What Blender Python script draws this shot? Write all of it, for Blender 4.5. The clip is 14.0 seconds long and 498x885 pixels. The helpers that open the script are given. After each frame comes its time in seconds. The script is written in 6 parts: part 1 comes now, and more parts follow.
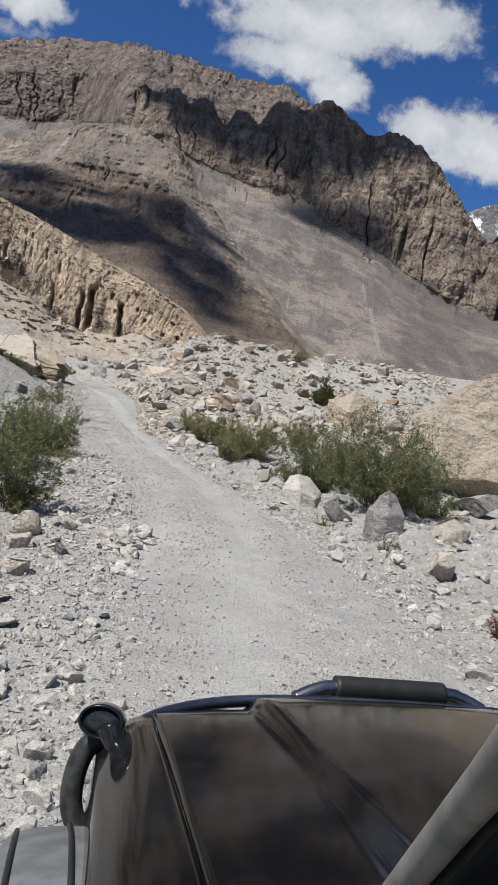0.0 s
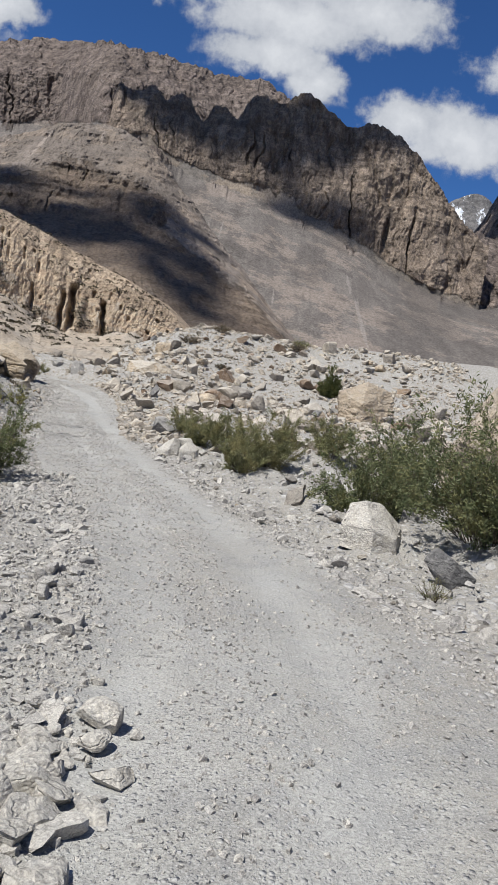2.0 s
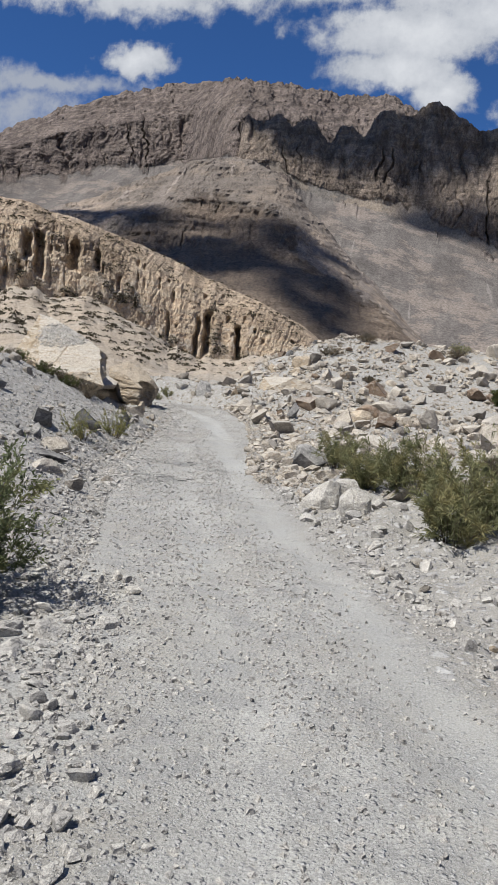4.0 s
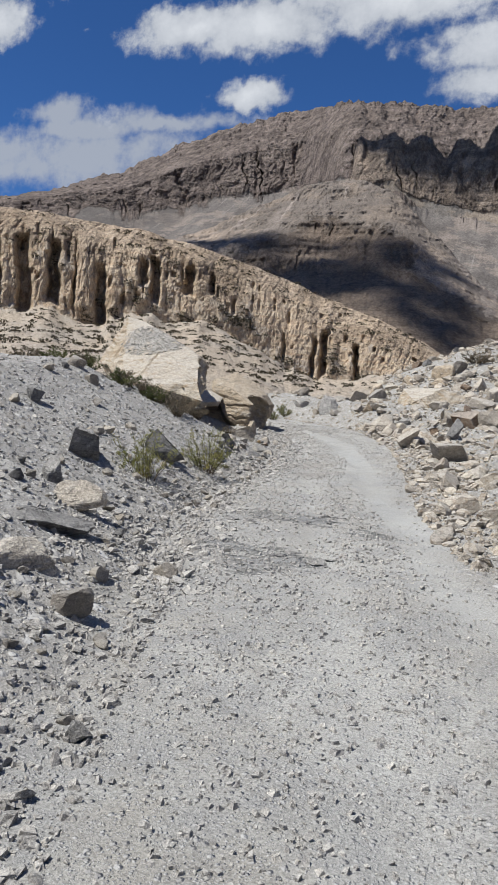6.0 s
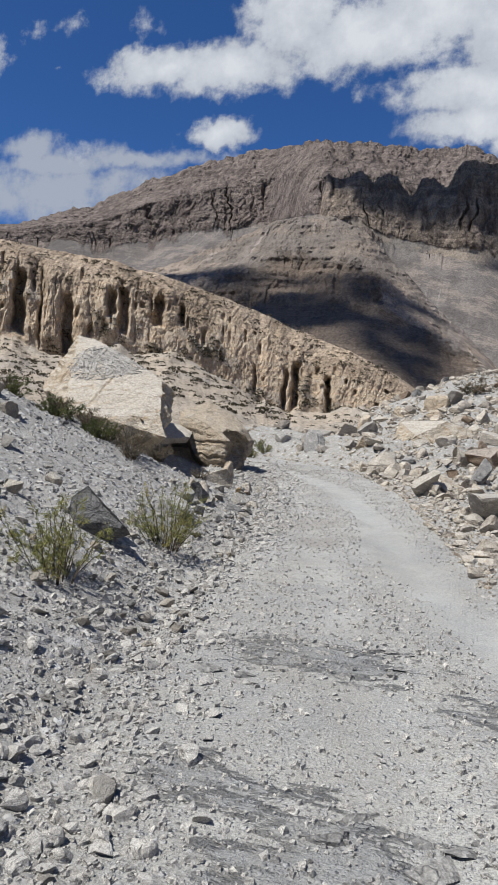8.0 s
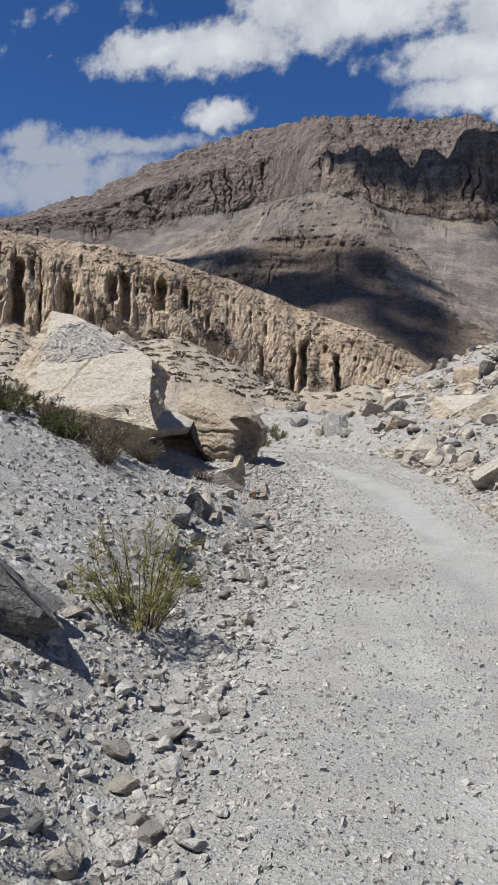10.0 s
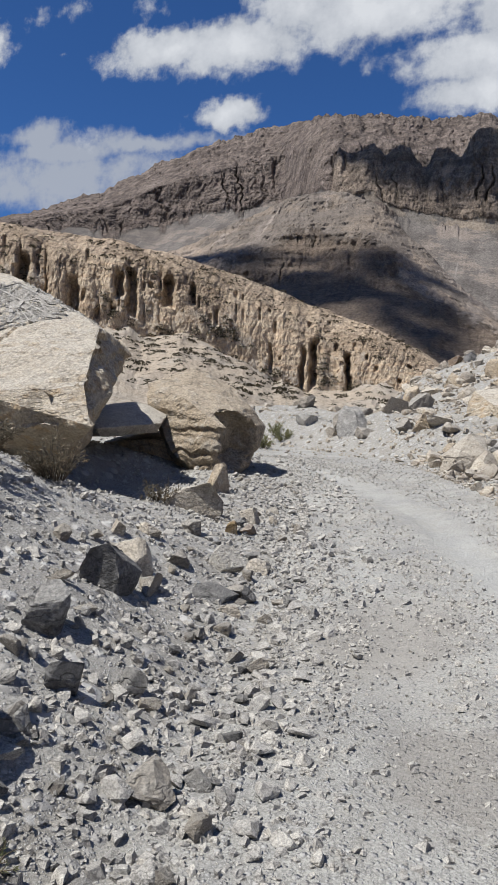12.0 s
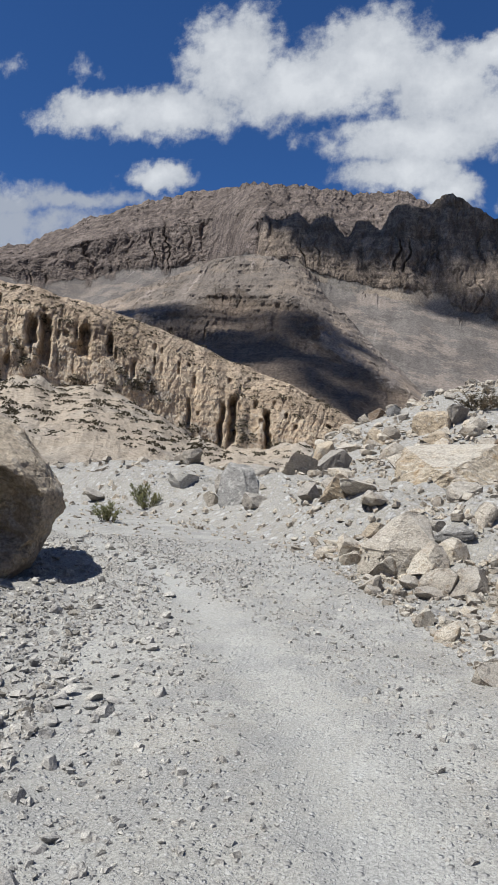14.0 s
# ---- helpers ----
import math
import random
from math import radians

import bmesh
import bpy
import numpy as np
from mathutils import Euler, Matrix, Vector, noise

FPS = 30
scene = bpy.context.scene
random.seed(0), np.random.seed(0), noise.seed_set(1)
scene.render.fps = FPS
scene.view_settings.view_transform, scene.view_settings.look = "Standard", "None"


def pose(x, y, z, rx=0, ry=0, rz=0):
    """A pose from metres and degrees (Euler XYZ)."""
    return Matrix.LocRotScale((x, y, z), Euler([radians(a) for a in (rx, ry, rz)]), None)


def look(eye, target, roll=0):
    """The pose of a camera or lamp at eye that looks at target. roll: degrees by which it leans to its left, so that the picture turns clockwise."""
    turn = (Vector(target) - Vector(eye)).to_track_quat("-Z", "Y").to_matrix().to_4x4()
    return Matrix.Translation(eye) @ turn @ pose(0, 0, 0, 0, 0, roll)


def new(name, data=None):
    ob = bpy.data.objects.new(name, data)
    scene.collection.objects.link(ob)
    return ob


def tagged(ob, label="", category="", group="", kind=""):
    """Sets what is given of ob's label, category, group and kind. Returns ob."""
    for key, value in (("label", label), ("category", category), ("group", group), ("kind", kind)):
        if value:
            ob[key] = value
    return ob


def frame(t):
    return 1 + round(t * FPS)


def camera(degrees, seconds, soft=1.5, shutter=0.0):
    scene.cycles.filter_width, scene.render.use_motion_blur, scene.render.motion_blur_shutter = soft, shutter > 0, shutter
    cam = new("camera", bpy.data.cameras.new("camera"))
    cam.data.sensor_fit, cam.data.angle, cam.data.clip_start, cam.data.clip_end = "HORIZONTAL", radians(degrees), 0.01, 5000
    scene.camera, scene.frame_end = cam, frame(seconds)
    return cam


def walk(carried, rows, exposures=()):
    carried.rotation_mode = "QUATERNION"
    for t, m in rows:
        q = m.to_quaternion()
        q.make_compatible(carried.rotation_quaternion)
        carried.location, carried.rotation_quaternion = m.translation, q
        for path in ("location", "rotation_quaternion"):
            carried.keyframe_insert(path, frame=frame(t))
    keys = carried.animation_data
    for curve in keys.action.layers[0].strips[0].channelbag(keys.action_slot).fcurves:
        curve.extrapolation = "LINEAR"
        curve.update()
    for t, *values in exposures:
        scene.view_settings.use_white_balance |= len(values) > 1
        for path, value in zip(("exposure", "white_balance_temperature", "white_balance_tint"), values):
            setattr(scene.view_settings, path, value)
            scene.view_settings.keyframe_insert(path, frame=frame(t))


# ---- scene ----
cam = camera(37.7, 14.0, soft=1.1)
METRES, EYE, TILT, LEAN, TURN = 46.512, 2.0, 0.0, 0.0, 0.0
ROWS = [
    (0.0, 0.0, 0.0, 0.0, 1.02, -6.17, -9.47),
    (0.5, -0.0049, 0.0378, -0.0034, -3.39, -7.15, -8.89),
    (1.0, -0.0105, 0.076, -0.008, -4.55, -7.58, -8.62),
    (1.5, -0.0138, 0.1137, -0.0106, -3.48, -7.24, -8.59),
    (2.0, -0.0174, 0.1535, -0.0139, -0.06, -6.25, -7.56),
    (2.5, -0.0208, 0.1972, -0.0163, 3.67, -5.45, -6.26),
    (3.0, -0.0272, 0.2437, -0.0195, 6.24, -4.76, -6.45),
    (3.5, -0.0343, 0.2926, -0.0233, 8.17, -4.91, -5.93),
    (4.0, -0.0414, 0.3428, -0.0277, 10.58, -5.64, -4.18),
    (6.5, -0.1078, 0.5509, -0.0415, 20.24, -3.92, -2.79),
    (7.0, -0.1193, 0.5811, -0.0413, 18.78, -3.14, -2.92),
    (7.5, -0.1291, 0.6047, -0.0422, 17.84, -2.02, -2.57),
    (8.0, -0.1366, 0.6233, -0.0409, 17.29, -1.7, -2.6),
    (8.5, -0.1451, 0.6435, -0.041, 17.0, -2.37, -1.93),
    (9.0, -0.1518, 0.6657, -0.0403, 16.36, -2.91, -0.93),
    (11.5, -0.1865, 0.7872, -0.0432, 20.32, -2.92, 0.88),
    (12.0, -0.1918, 0.8191, -0.045, 18.71, -3.12, -0.59),
    (12.5, -0.1952, 0.8546, -0.0463, 16.88, -2.69, -2.12),
    (13.0, -0.1959, 0.8915, -0.0454, 15.34, -1.31, -2.4),
    (13.5, -0.1984, 0.9301, -0.0457, 13.5, 0.43, -2.0),
    (14.0, -0.2026, 0.9707, -0.0456, 12.59, 1.5, -2.15),
]
walk(cam, [(t, pose(0, 0, EYE, TILT, LEAN, TURN) @ pose(METRES * x, METRES * y, METRES * z, 90 + pitch, roll, yaw)) for t, x, y, z, yaw, pitch, roll in ROWS], [(0.0, 0.3, 6500, 9), (4.0, 0.3, 6500, 9), (7.0, 0.3, 6380, 8.5), (9.0, 0.3, 6390, 8.5), (11.5, 0.3, 6480, 9), (13.0, 0.3, 6480, 9), (14.0, 0.3, 6420, 8)])

# ---------------------------------------------------------------- world, sun
SUN_AZ, SUN_EL = -128.0, 62.0
SUN = Vector((math.cos(radians(SUN_EL)) * math.sin(radians(SUN_AZ)), math.cos(radians(SUN_EL)) * math.cos(radians(SUN_AZ)), math.sin(radians(SUN_EL))))
sun = new("sun", bpy.data.lights.new("sun", "SUN"))
sun.data.energy, sun.data.angle, sun.data.color = 5.0, radians(0.53), (1.0, 0.972, 0.922)
sun.matrix_world = look(SUN * 50, (0, 0, 0))

# clouds: centre and half-width in the plane one unit ahead (right, up)
CLOUDS = [
    (-0.47, 0.515, 0.12, 0.036), (-0.36, 0.505, 0.13, 0.045), (-0.27, 0.575, 0.085, 0.085), (-0.17, 0.53, 0.16, 0.06),
    (-0.07, 0.56, 0.10, 0.08), (0.02, 0.52, 0.09, 0.06), (0.0, 0.445, 0.15, 0.045), (0.1, 0.47, 0.12, 0.05),
    (-0.02, 0.40, 0.09, 0.032), (0.04, 0.37, 0.05, 0.03), (0.17, 0.345, 0.07, 0.035), (0.24, 0.33, 0.10, 0.05),
    (-0.372, 0.415, 0.055, 0.024), (-0.50, 0.385, 0.16, 0.016, 0.55), (-0.66, 0.385, 0.18, 0.03, 0.6), (-0.68, 0.34, 0.26, 0.06, 0.6),
    (-0.69, 0.597, 0.07, 0.05, 2), (-0.628, 0.603, 0.07, 0.04, 2), (-0.503, 0.578, 0.06, 0.05, 2), (-0.176, 0.446, 0.035, 0.045, 2),
    (-0.646, 0.53, 0.02, 0.016, 2), (-0.364, 0.388, 0.05, 0.055, 2), (-0.6, 0.414, 0.05, 0.04, 2), (-0.70, 0.41, 0.07, 0.03, 0.7),
    (-0.82, 0.56, 0.09, 0.05), (0.09, 0.56, 0.07, 0.03), (0.34, 0.42, 0.10, 0.04),
]


def build_world():
    w = bpy.data.worlds.new("sky")
    scene.world = w
    w.use_nodes = True
    nt = w.node_tree
    N, Lk = nt.nodes, nt.links
    N.clear()
    out, bg = N.new("ShaderNodeOutputWorld"), N.new("ShaderNodeBackground")
    sky = N.new("ShaderNodeTexSky")
    sky.sky_type, sky.sun_disc = "NISHITA", False
    sky.sun_elevation, sky.sun_rotation = radians(SUN_EL), radians(SUN_AZ)
    sky.altitude, sky.air_density, sky.dust_density, sky.ozone_density = 3200, 1.0, 0.15, 2.2
    co = N.new("ShaderNodeTexCoord")
    sep = N.new("ShaderNodeSeparateXYZ")
    Lk.new(co.outputs["Generated"], sep.inputs[0])

    def m(op, a, b=None, c=None, clamp=False):
        n = N.new("ShaderNodeMath")
        n.operation, n.use_clamp = op, clamp
        for i, v in enumerate((a, b, c)):
            if v is None:
                continue
            if isinstance(v, (int, float)):
                n.inputs[i].default_value = v
            else:
                Lk.new(v, n.inputs[i])
        return n.outputs[0]

    ahead = m("MAXIMUM", m("ABSOLUTE", sep.outputs[1]), 0.08)
    u, v = m("DIVIDE", sep.outputs[0], ahead), m("DIVIDE", sep.outputs[2], ahead)
    uv = N.new("ShaderNodeCombineXYZ")
    Lk.new(u, uv.inputs[0]), Lk.new(v, uv.inputs[1])

    def tex(scale, detail, rough, off):
        mp = N.new("ShaderNodeMapping")
        mp.inputs["Location"].default_value = off
        Lk.new(uv.outputs[0], mp.inputs[0])
        t = N.new("ShaderNodeTexNoise")
        t.inputs["Scale"].default_value, t.inputs["Detail"].default_value, t.inputs["Roughness"].default_value = scale, detail, rough
        Lk.new(mp.outputs[0], t.inputs["Vector"])
        return t

    warp = tex(11, 6, 0.6, (3, 1, 0))
    wv = N.new("ShaderNodeVectorMath")
    wv.operation = "MULTIPLY_ADD"
    Lk.new(warp.outputs["Color"], wv.inputs[0])
    wv.inputs[1].default_value = (0.075, 0.06, 0)
    add = N.new("ShaderNodeVectorMath")
    add.operation = "SUBTRACT"
    Lk.new(uv.outputs[0], add.inputs[0])
    add.inputs[1].default_value = (0.0375, 0.03, 0)
    Lk.new(add.outputs[0], wv.inputs[2])
    dens, veil = None, None
    for cx, cy, rx, ry, *thin in CLOUDS:
        mp = N.new("ShaderNodeMapping")
        mp.inputs["Location"].default_value = (-cx / rx, -cy / ry, 0)
        mp.inputs["Scale"].default_value = (1 / rx, 1 / ry, 0)
        Lk.new(wv.outputs[0], mp.inputs[0])
        ln = N.new("ShaderNodeVectorMath")
        ln.operation = "LENGTH"
        Lk.new(mp.outputs[0], ln.inputs[0])
        one = m("SUBTRACT", 1.0, ln.outputs["Value"])
        if thin and thin[0] > 1:
            one = m("SUBTRACT", m("MULTIPLY", one, 0.55), 0.42)
        elif thin:
            one = m("MULTIPLY", one, thin[0])
            veil = one if veil is None else m("MAXIMUM", veil, one)
            continue
        dens = one if dens is None else m("SMOOTH_MAX", dens, one, 0.15)
    # scattered clouds over the rest of the sky
    rest = N.new("ShaderNodeTexNoise")
    rest.inputs["Scale"].default_value, rest.inputs["Detail"].default_value = 3.2, 5
    Lk.new(co.outputs["Generated"], rest.inputs["Vector"])
    side = m("MAXIMUM", m("MULTIPLY", m("SUBTRACT", v, 0.78), 4), m("MAXIMUM", m("MULTIPLY", m("SUBTRACT", m("ABSOLUTE", u), 1.1), 4), m("MULTIPLY", sep.outputs[1], -8)))
    other = m("SUBTRACT", m("MULTIPLY", m("SUBTRACT", rest.outputs["Fac"], 0.57), 6), m("MULTIPLY", m("SUBTRACT", 1.0, m("MINIMUM", m("MAXIMUM", side, 0.0), 1.0)), 6))
    dens = m("MAXIMUM", dens, other)
    fine = tex(34, 8, 0.62, (0, 5, 0))
    d2 = m("ADD", dens, m("MULTIPLY", m("SUBTRACT", fine.outputs["Fac"], 0.5), 1.1))
    mask = N.new("ShaderNodeMapRange")
    mask.interpolation_type = "SMOOTHSTEP"
    Lk.new(d2, mask.inputs["Value"])
    for k, val in (("From Min", -0.10), ("From Max", 0.42), ("To Max", 0.96)):
        mask.inputs[k].default_value = val
    # light tops, grey-blue bases
    soft = tex(9, 8, 0.64, (7, 2, 0))
    haze = N.new("ShaderNodeMapRange")
    haze.interpolation_type = "SMOOTHSTEP"
    Lk.new(m("ADD", m("ADD", veil, m("MULTIPLY", m("SUBTRACT", fine.outputs["Fac"], 0.5), 0.6)), m("MULTIPLY", m("SUBTRACT", soft.outputs["Fac"], 0.5), 1.5)), haze.inputs["Value"])
    for k, val in (("From Min", -0.12), ("From Max", 0.42), ("To Max", 0.85)):
        haze.inputs[k].default_value = val
    cover = m("MAXIMUM", mask.outputs[0], haze.outputs[0])
    ramp = N.new("ShaderNodeMapRange")
    Lk.new(m("ADD", m("MULTIPLY", d2, 0.45), m("MULTIPLY", soft.outputs["Fac"], 0.8)), ramp.inputs["Value"])
    ramp.inputs["From Min"].default_value, ramp.inputs["From Max"].default_value = 0.35, 0.85
    cc = N.new("ShaderNodeMix")
    cc.data_type = "RGBA"
    Lk.new(ramp.outputs[0], cc.inputs["Factor"])
    cc.inputs["A"].default_value, cc.inputs["B"].default_value = (*CLOUD_SHADE, 1), (*CLOUD_LIT, 1)
    mix = N.new("ShaderNodeMix")
    mix.data_type = "RGBA"
    Lk.new(cover, mix.inputs["Factor"])
    tint = N.new("ShaderNodeMix")
    tint.data_type, tint.blend_type = "RGBA", "MULTIPLY"
    tint.inputs["Factor"].default_value = 1.0
    Lk.new(sky.outputs[0], tint.inputs["A"])
    tint.inputs["B"].default_value = (*SKY_TINT, 1)
    Lk.new(tint.outputs["Result"], mix.inputs["A"])
    Lk.new(cc.outputs["Result"], mix.inputs["B"])
    Lk.new(mix.outputs["Result"], bg.inputs["Color"])
    bg.inputs["Strength"].default_value = 0.079
    Lk.new(bg.outputs[0], out.inputs[0])


CLOUD_LIT, CLOUD_SHADE, SKY_TINT = (7.4, 7.6, 8.0), (4.4, 4.7, 5.3), (0.36, 0.64, 1.0)
build_world()


# ---------------------------------------------------------------- materials
REFLECT = (0.88, 0.88, 0.88)  # how far dry stone and leaves fall short of the swatches below


class Mat:
    """Short way to write a node material."""

    def __init__(self, name, rough=0.9, metal=0.0, spec=0.3):
        self.m = bpy.data.materials.new(name)
        self.m.use_nodes = True
        self.N, self.L = self.m.node_tree.nodes, self.m.node_tree.links
        self.b = self.N["Principled BSDF"]
        self.b.inputs["Roughness"].default_value, self.b.inputs["Metallic"].default_value = rough, metal
        self.b.inputs["Specular IOR Level"].default_value = spec
        self.co = self.N.new("ShaderNodeTexCoord").outputs["Object"]

    def put(self, v, socket):
        if isinstance(v, (int, float)):
            socket.default_value = v
        elif isinstance(v, tuple):
            socket.default_value = (*v, 1) if len(v) == 3 and socket.type == "RGBA" else v
        else:
            self.L.new(v, socket)

    def noise(self, scale, detail=5, rough=0.6, stretch=(1, 1, 1), off=(0, 0, 0), co=None):
        mp = self.N.new("ShaderNodeMapping")
        mp.inputs["Scale"].default_value, mp.inputs["Location"].default_value = stretch, off
        self.L.new(co or self.co, mp.inputs[0])
        t = self.N.new("ShaderNodeTexNoise")
        t.inputs["Scale"].default_value, t.inputs["Detail"].default_value, t.inputs["Roughness"].default_value = scale, detail, rough
        self.L.new(mp.outputs[0], t.inputs["Vector"])
        return t.outputs["Fac"]

    def cells(self, scale, feature="F1", out="Distance", stretch=(1, 1, 1)):
        mp = self.N.new("ShaderNodeMapping")
        mp.inputs["Scale"].default_value = stretch
        self.L.new(self.co, mp.inputs[0])
        t = self.N.new("ShaderNodeTexVoronoi")
        t.feature = feature
        t.inputs["Scale"].default_value = scale
        self.L.new(mp.outputs[0], t.inputs["Vector"])
        return t.outputs[out]

    def remap(self, v, a, b, lo=0.0, hi=1.0):
        r = self.N.new("ShaderNodeMapRange")
        self.put(v, r.inputs["Value"])
        for k, x in (("From Min", a), ("From Max", b), ("To Min", lo), ("To Max", hi)):
            r.inputs[k].default_value = x
        return r.outputs[0]

    def math(self, op, a, b=0.0):
        n = self.N.new("ShaderNodeMath")
        n.operation = op
        self.put(a, n.inputs[0]), self.put(b, n.inputs[1])
        return n.outputs[0]

    def mix(self, f, a, b, mode="MIX"):
        n = self.N.new("ShaderNodeMix")
        n.data_type, n.blend_type = "RGBA", mode
        self.put(f, n.inputs["Factor"]), self.put(a, n.inputs["A"]), self.put(b, n.inputs["B"])
        return n.outputs["Result"]

    def attr(self, name):
        n = self.N.new("ShaderNodeAttribute")
        n.attribute_name = name
        return n.outputs["Fac"]

    def rand(self):
        return self.N.new("ShaderNodeObjectInfo").outputs["Random"]

    def island(self):
        return self.N.new("ShaderNodeNewGeometry").outputs["Random Per Island"]

    def steep(self):
        g = self.N.new("ShaderNodeNewGeometry")
        s = self.N.new("ShaderNodeSeparateXYZ")
        self.L.new(g.outputs["Normal"], s.inputs[0])
        return s.outputs[2]

    def done(self, color, height=None, dist=0.02, strength=0.6):
        self.put(self.mix(1.0, color, REFLECT, "MULTIPLY"), self.b.inputs["Base Color"])
        if height is not None:
            bp = self.N.new("ShaderNodeBump")
            bp.inputs["Distance"].default_value, bp.inputs["Strength"].default_value = dist, strength
            self.put(height, bp.inputs["Height"])
            self.L.new(bp.outputs[0], self.b.inputs["Normal"])
        return self.m


def plain(name, color, rough=0.6, metal=0.0, spec=0.4, wear=0.25, scale=30, dist=0.001):
    m = Mat(name, rough, metal, spec)
    n = m.noise(scale)
    dark = tuple(c * (1 - wear) for c in color)
    return m.done(m.mix(m.remap(n, 0.42, 0.58), dark, color), n, dist, 0.3)


def ground_material():
    m = Mat("dusty_gravel", 0.95, 0, 0.15)
    dust, bank = m.attr("dust"), m.attr("bank")
    big, mid, fin = m.noise(0.35, 4), m.noise(2.3, 6, 0.65), m.noise(55, 6, 0.75)
    patch = m.noise(1.1, 5, 0.6, off=(4, 2, 0))

    def pebbles(scale, share):
        """Stones lying apart: how high, and a tone for each."""
        d, c = m.cells(scale), m.cells(scale, out="Color")
        sep = m.N.new("ShaderNodeSeparateColor")
        m.put(c, sep.inputs[0])
        on = m.remap(sep.outputs[0], 1 - share, 1 - share + 0.04)
        return m.math("MULTIPLY", on, m.remap(d, 0.42, 0.18)), sep.outputs[1]

    h1, t1 = pebbles(22, 0.36)
    h2, t2 = pebbles(45, 0.5)
    h3, t3 = pebbles(95, 0.6)
    off = m.math("SUBTRACT", 1.0, m.attr("road"))
    h4, t4 = pebbles(4.2, 0.5)
    h5, t5 = pebbles(9.0, 0.6)
    h4, h5 = m.math("MULTIPLY", h4, off), m.math("MULTIPLY", h5, off)
    base = m.mix(m.remap(big, 0.44, 0.56), (0.372, 0.363, 0.338), (0.435, 0.424, 0.392))
    base = m.mix(m.remap(mid, 0.45, 0.58), base, (0.335, 0.33, 0.316))
    base = m.mix(m.remap(patch, 0.50, 0.60, 0, 0.6), base, (0.345, 0.325, 0.288))
    base = m.mix(m.remap(m.noise(0.8, 6, 0.65, (1, 0.4, 1), (3, 9, 0)), 0.52, 0.6, 0, 0.5), base, (0.46, 0.452, 0.425))
    fallen = m.math("SUBTRACT", 1.0, m.attr("road"))
    base = m.mix(m.math("MULTIPLY", fallen, m.remap(patch, 0.35, 0.6, 0.55, 1.0)), base, m.mix(m.remap(mid, 0.42, 0.58), (0.294, 0.274, 0.241), (0.38, 0.361, 0.325)))
    base = m.mix(bank, base, m.mix(m.remap(mid, 0.44, 0.56), (0.318, 0.303, 0.281), (0.405, 0.391, 0.366)))
    base = m.mix(1.0, base, m.mix(m.remap(fin, 0.42, 0.58), (0.72, 0.72, 0.72), (1.2, 1.2, 1.19)), "MULTIPLY")
    for h, t in ((h3, t3), (h2, t2), (h1, t1), (h5, t5), (h4, t4)):
        tone = m.mix(t, (0.315, 0.305, 0.294), (0.578, 0.569, 0.554))
        base = m.mix(m.math("MULTIPLY", m.remap(h, 0.05, 0.3), 0.8), base, tone)
    dusty = m.mix(m.remap(mid, 0.42, 0.6), (0.357, 0.361, 0.348), (0.388, 0.393, 0.38))
    dusty = m.mix(1.0, dusty, m.mix(m.remap(fin, 0.42, 0.58), (0.88, 0.88, 0.88), (1.08, 1.08, 1.08)), "MULTIPLY")
    f = m.remap(m.math("ADD", dust, m.math("MULTIPLY", m.math("SUBTRACT", patch, 0.5), 1.2)), 0.2, 0.85)
    col = m.mix(m.math("MULTIPLY", f, 0.55), base, dusty)
    soil = m.remap(m.math("ADD", m.attr("soil"), m.math("MULTIPLY", m.math("SUBTRACT", mid, 0.5), 1.1)), 0.3, 0.75, 0, 0.75)
    col = m.mix(soil, col, m.mix(m.remap(fin, 0.42, 0.58), (0.258, 0.24, 0.216), (0.342, 0.323, 0.295)))
    plate = m.noise(3.2, 7, 0.72, (0.55, 1.6, 1), (6, 1, 0))
    bare = m.remap(m.math("ADD", m.attr("bed"), m.math("MULTIPLY", m.math("SUBTRACT", plate, 0.5), 3.0)), 0.55, 0.8)
    col = m.mix(m.math("MULTIPLY", bare, 0.28), col, m.mix(m.remap(plate, 0.5, 0.62), (0.181, 0.189, 0.2), (0.296, 0.31, 0.331)))
    h = m.math("ADD", m.math("ADD", h1, m.math("MULTIPLY", h2, 0.5)), m.math("ADD", m.math("MULTIPLY", h3, 0.25), m.math("MULTIPLY", fin, 0.5)))
    h = m.math("MULTIPLY", h, m.remap(f, 0, 1, 1.0, 0.25))
    h = m.math("ADD", h, m.math("MULTIPLY", m.math("MULTIPLY", bare, plate), 5.0))
    h = m.math("ADD", h, m.math("ADD", m.math("MULTIPLY", h4, 2.2), m.math("MULTIPLY", h5, 1.4)))
    return m.done(col, h, 0.026, 0.9)


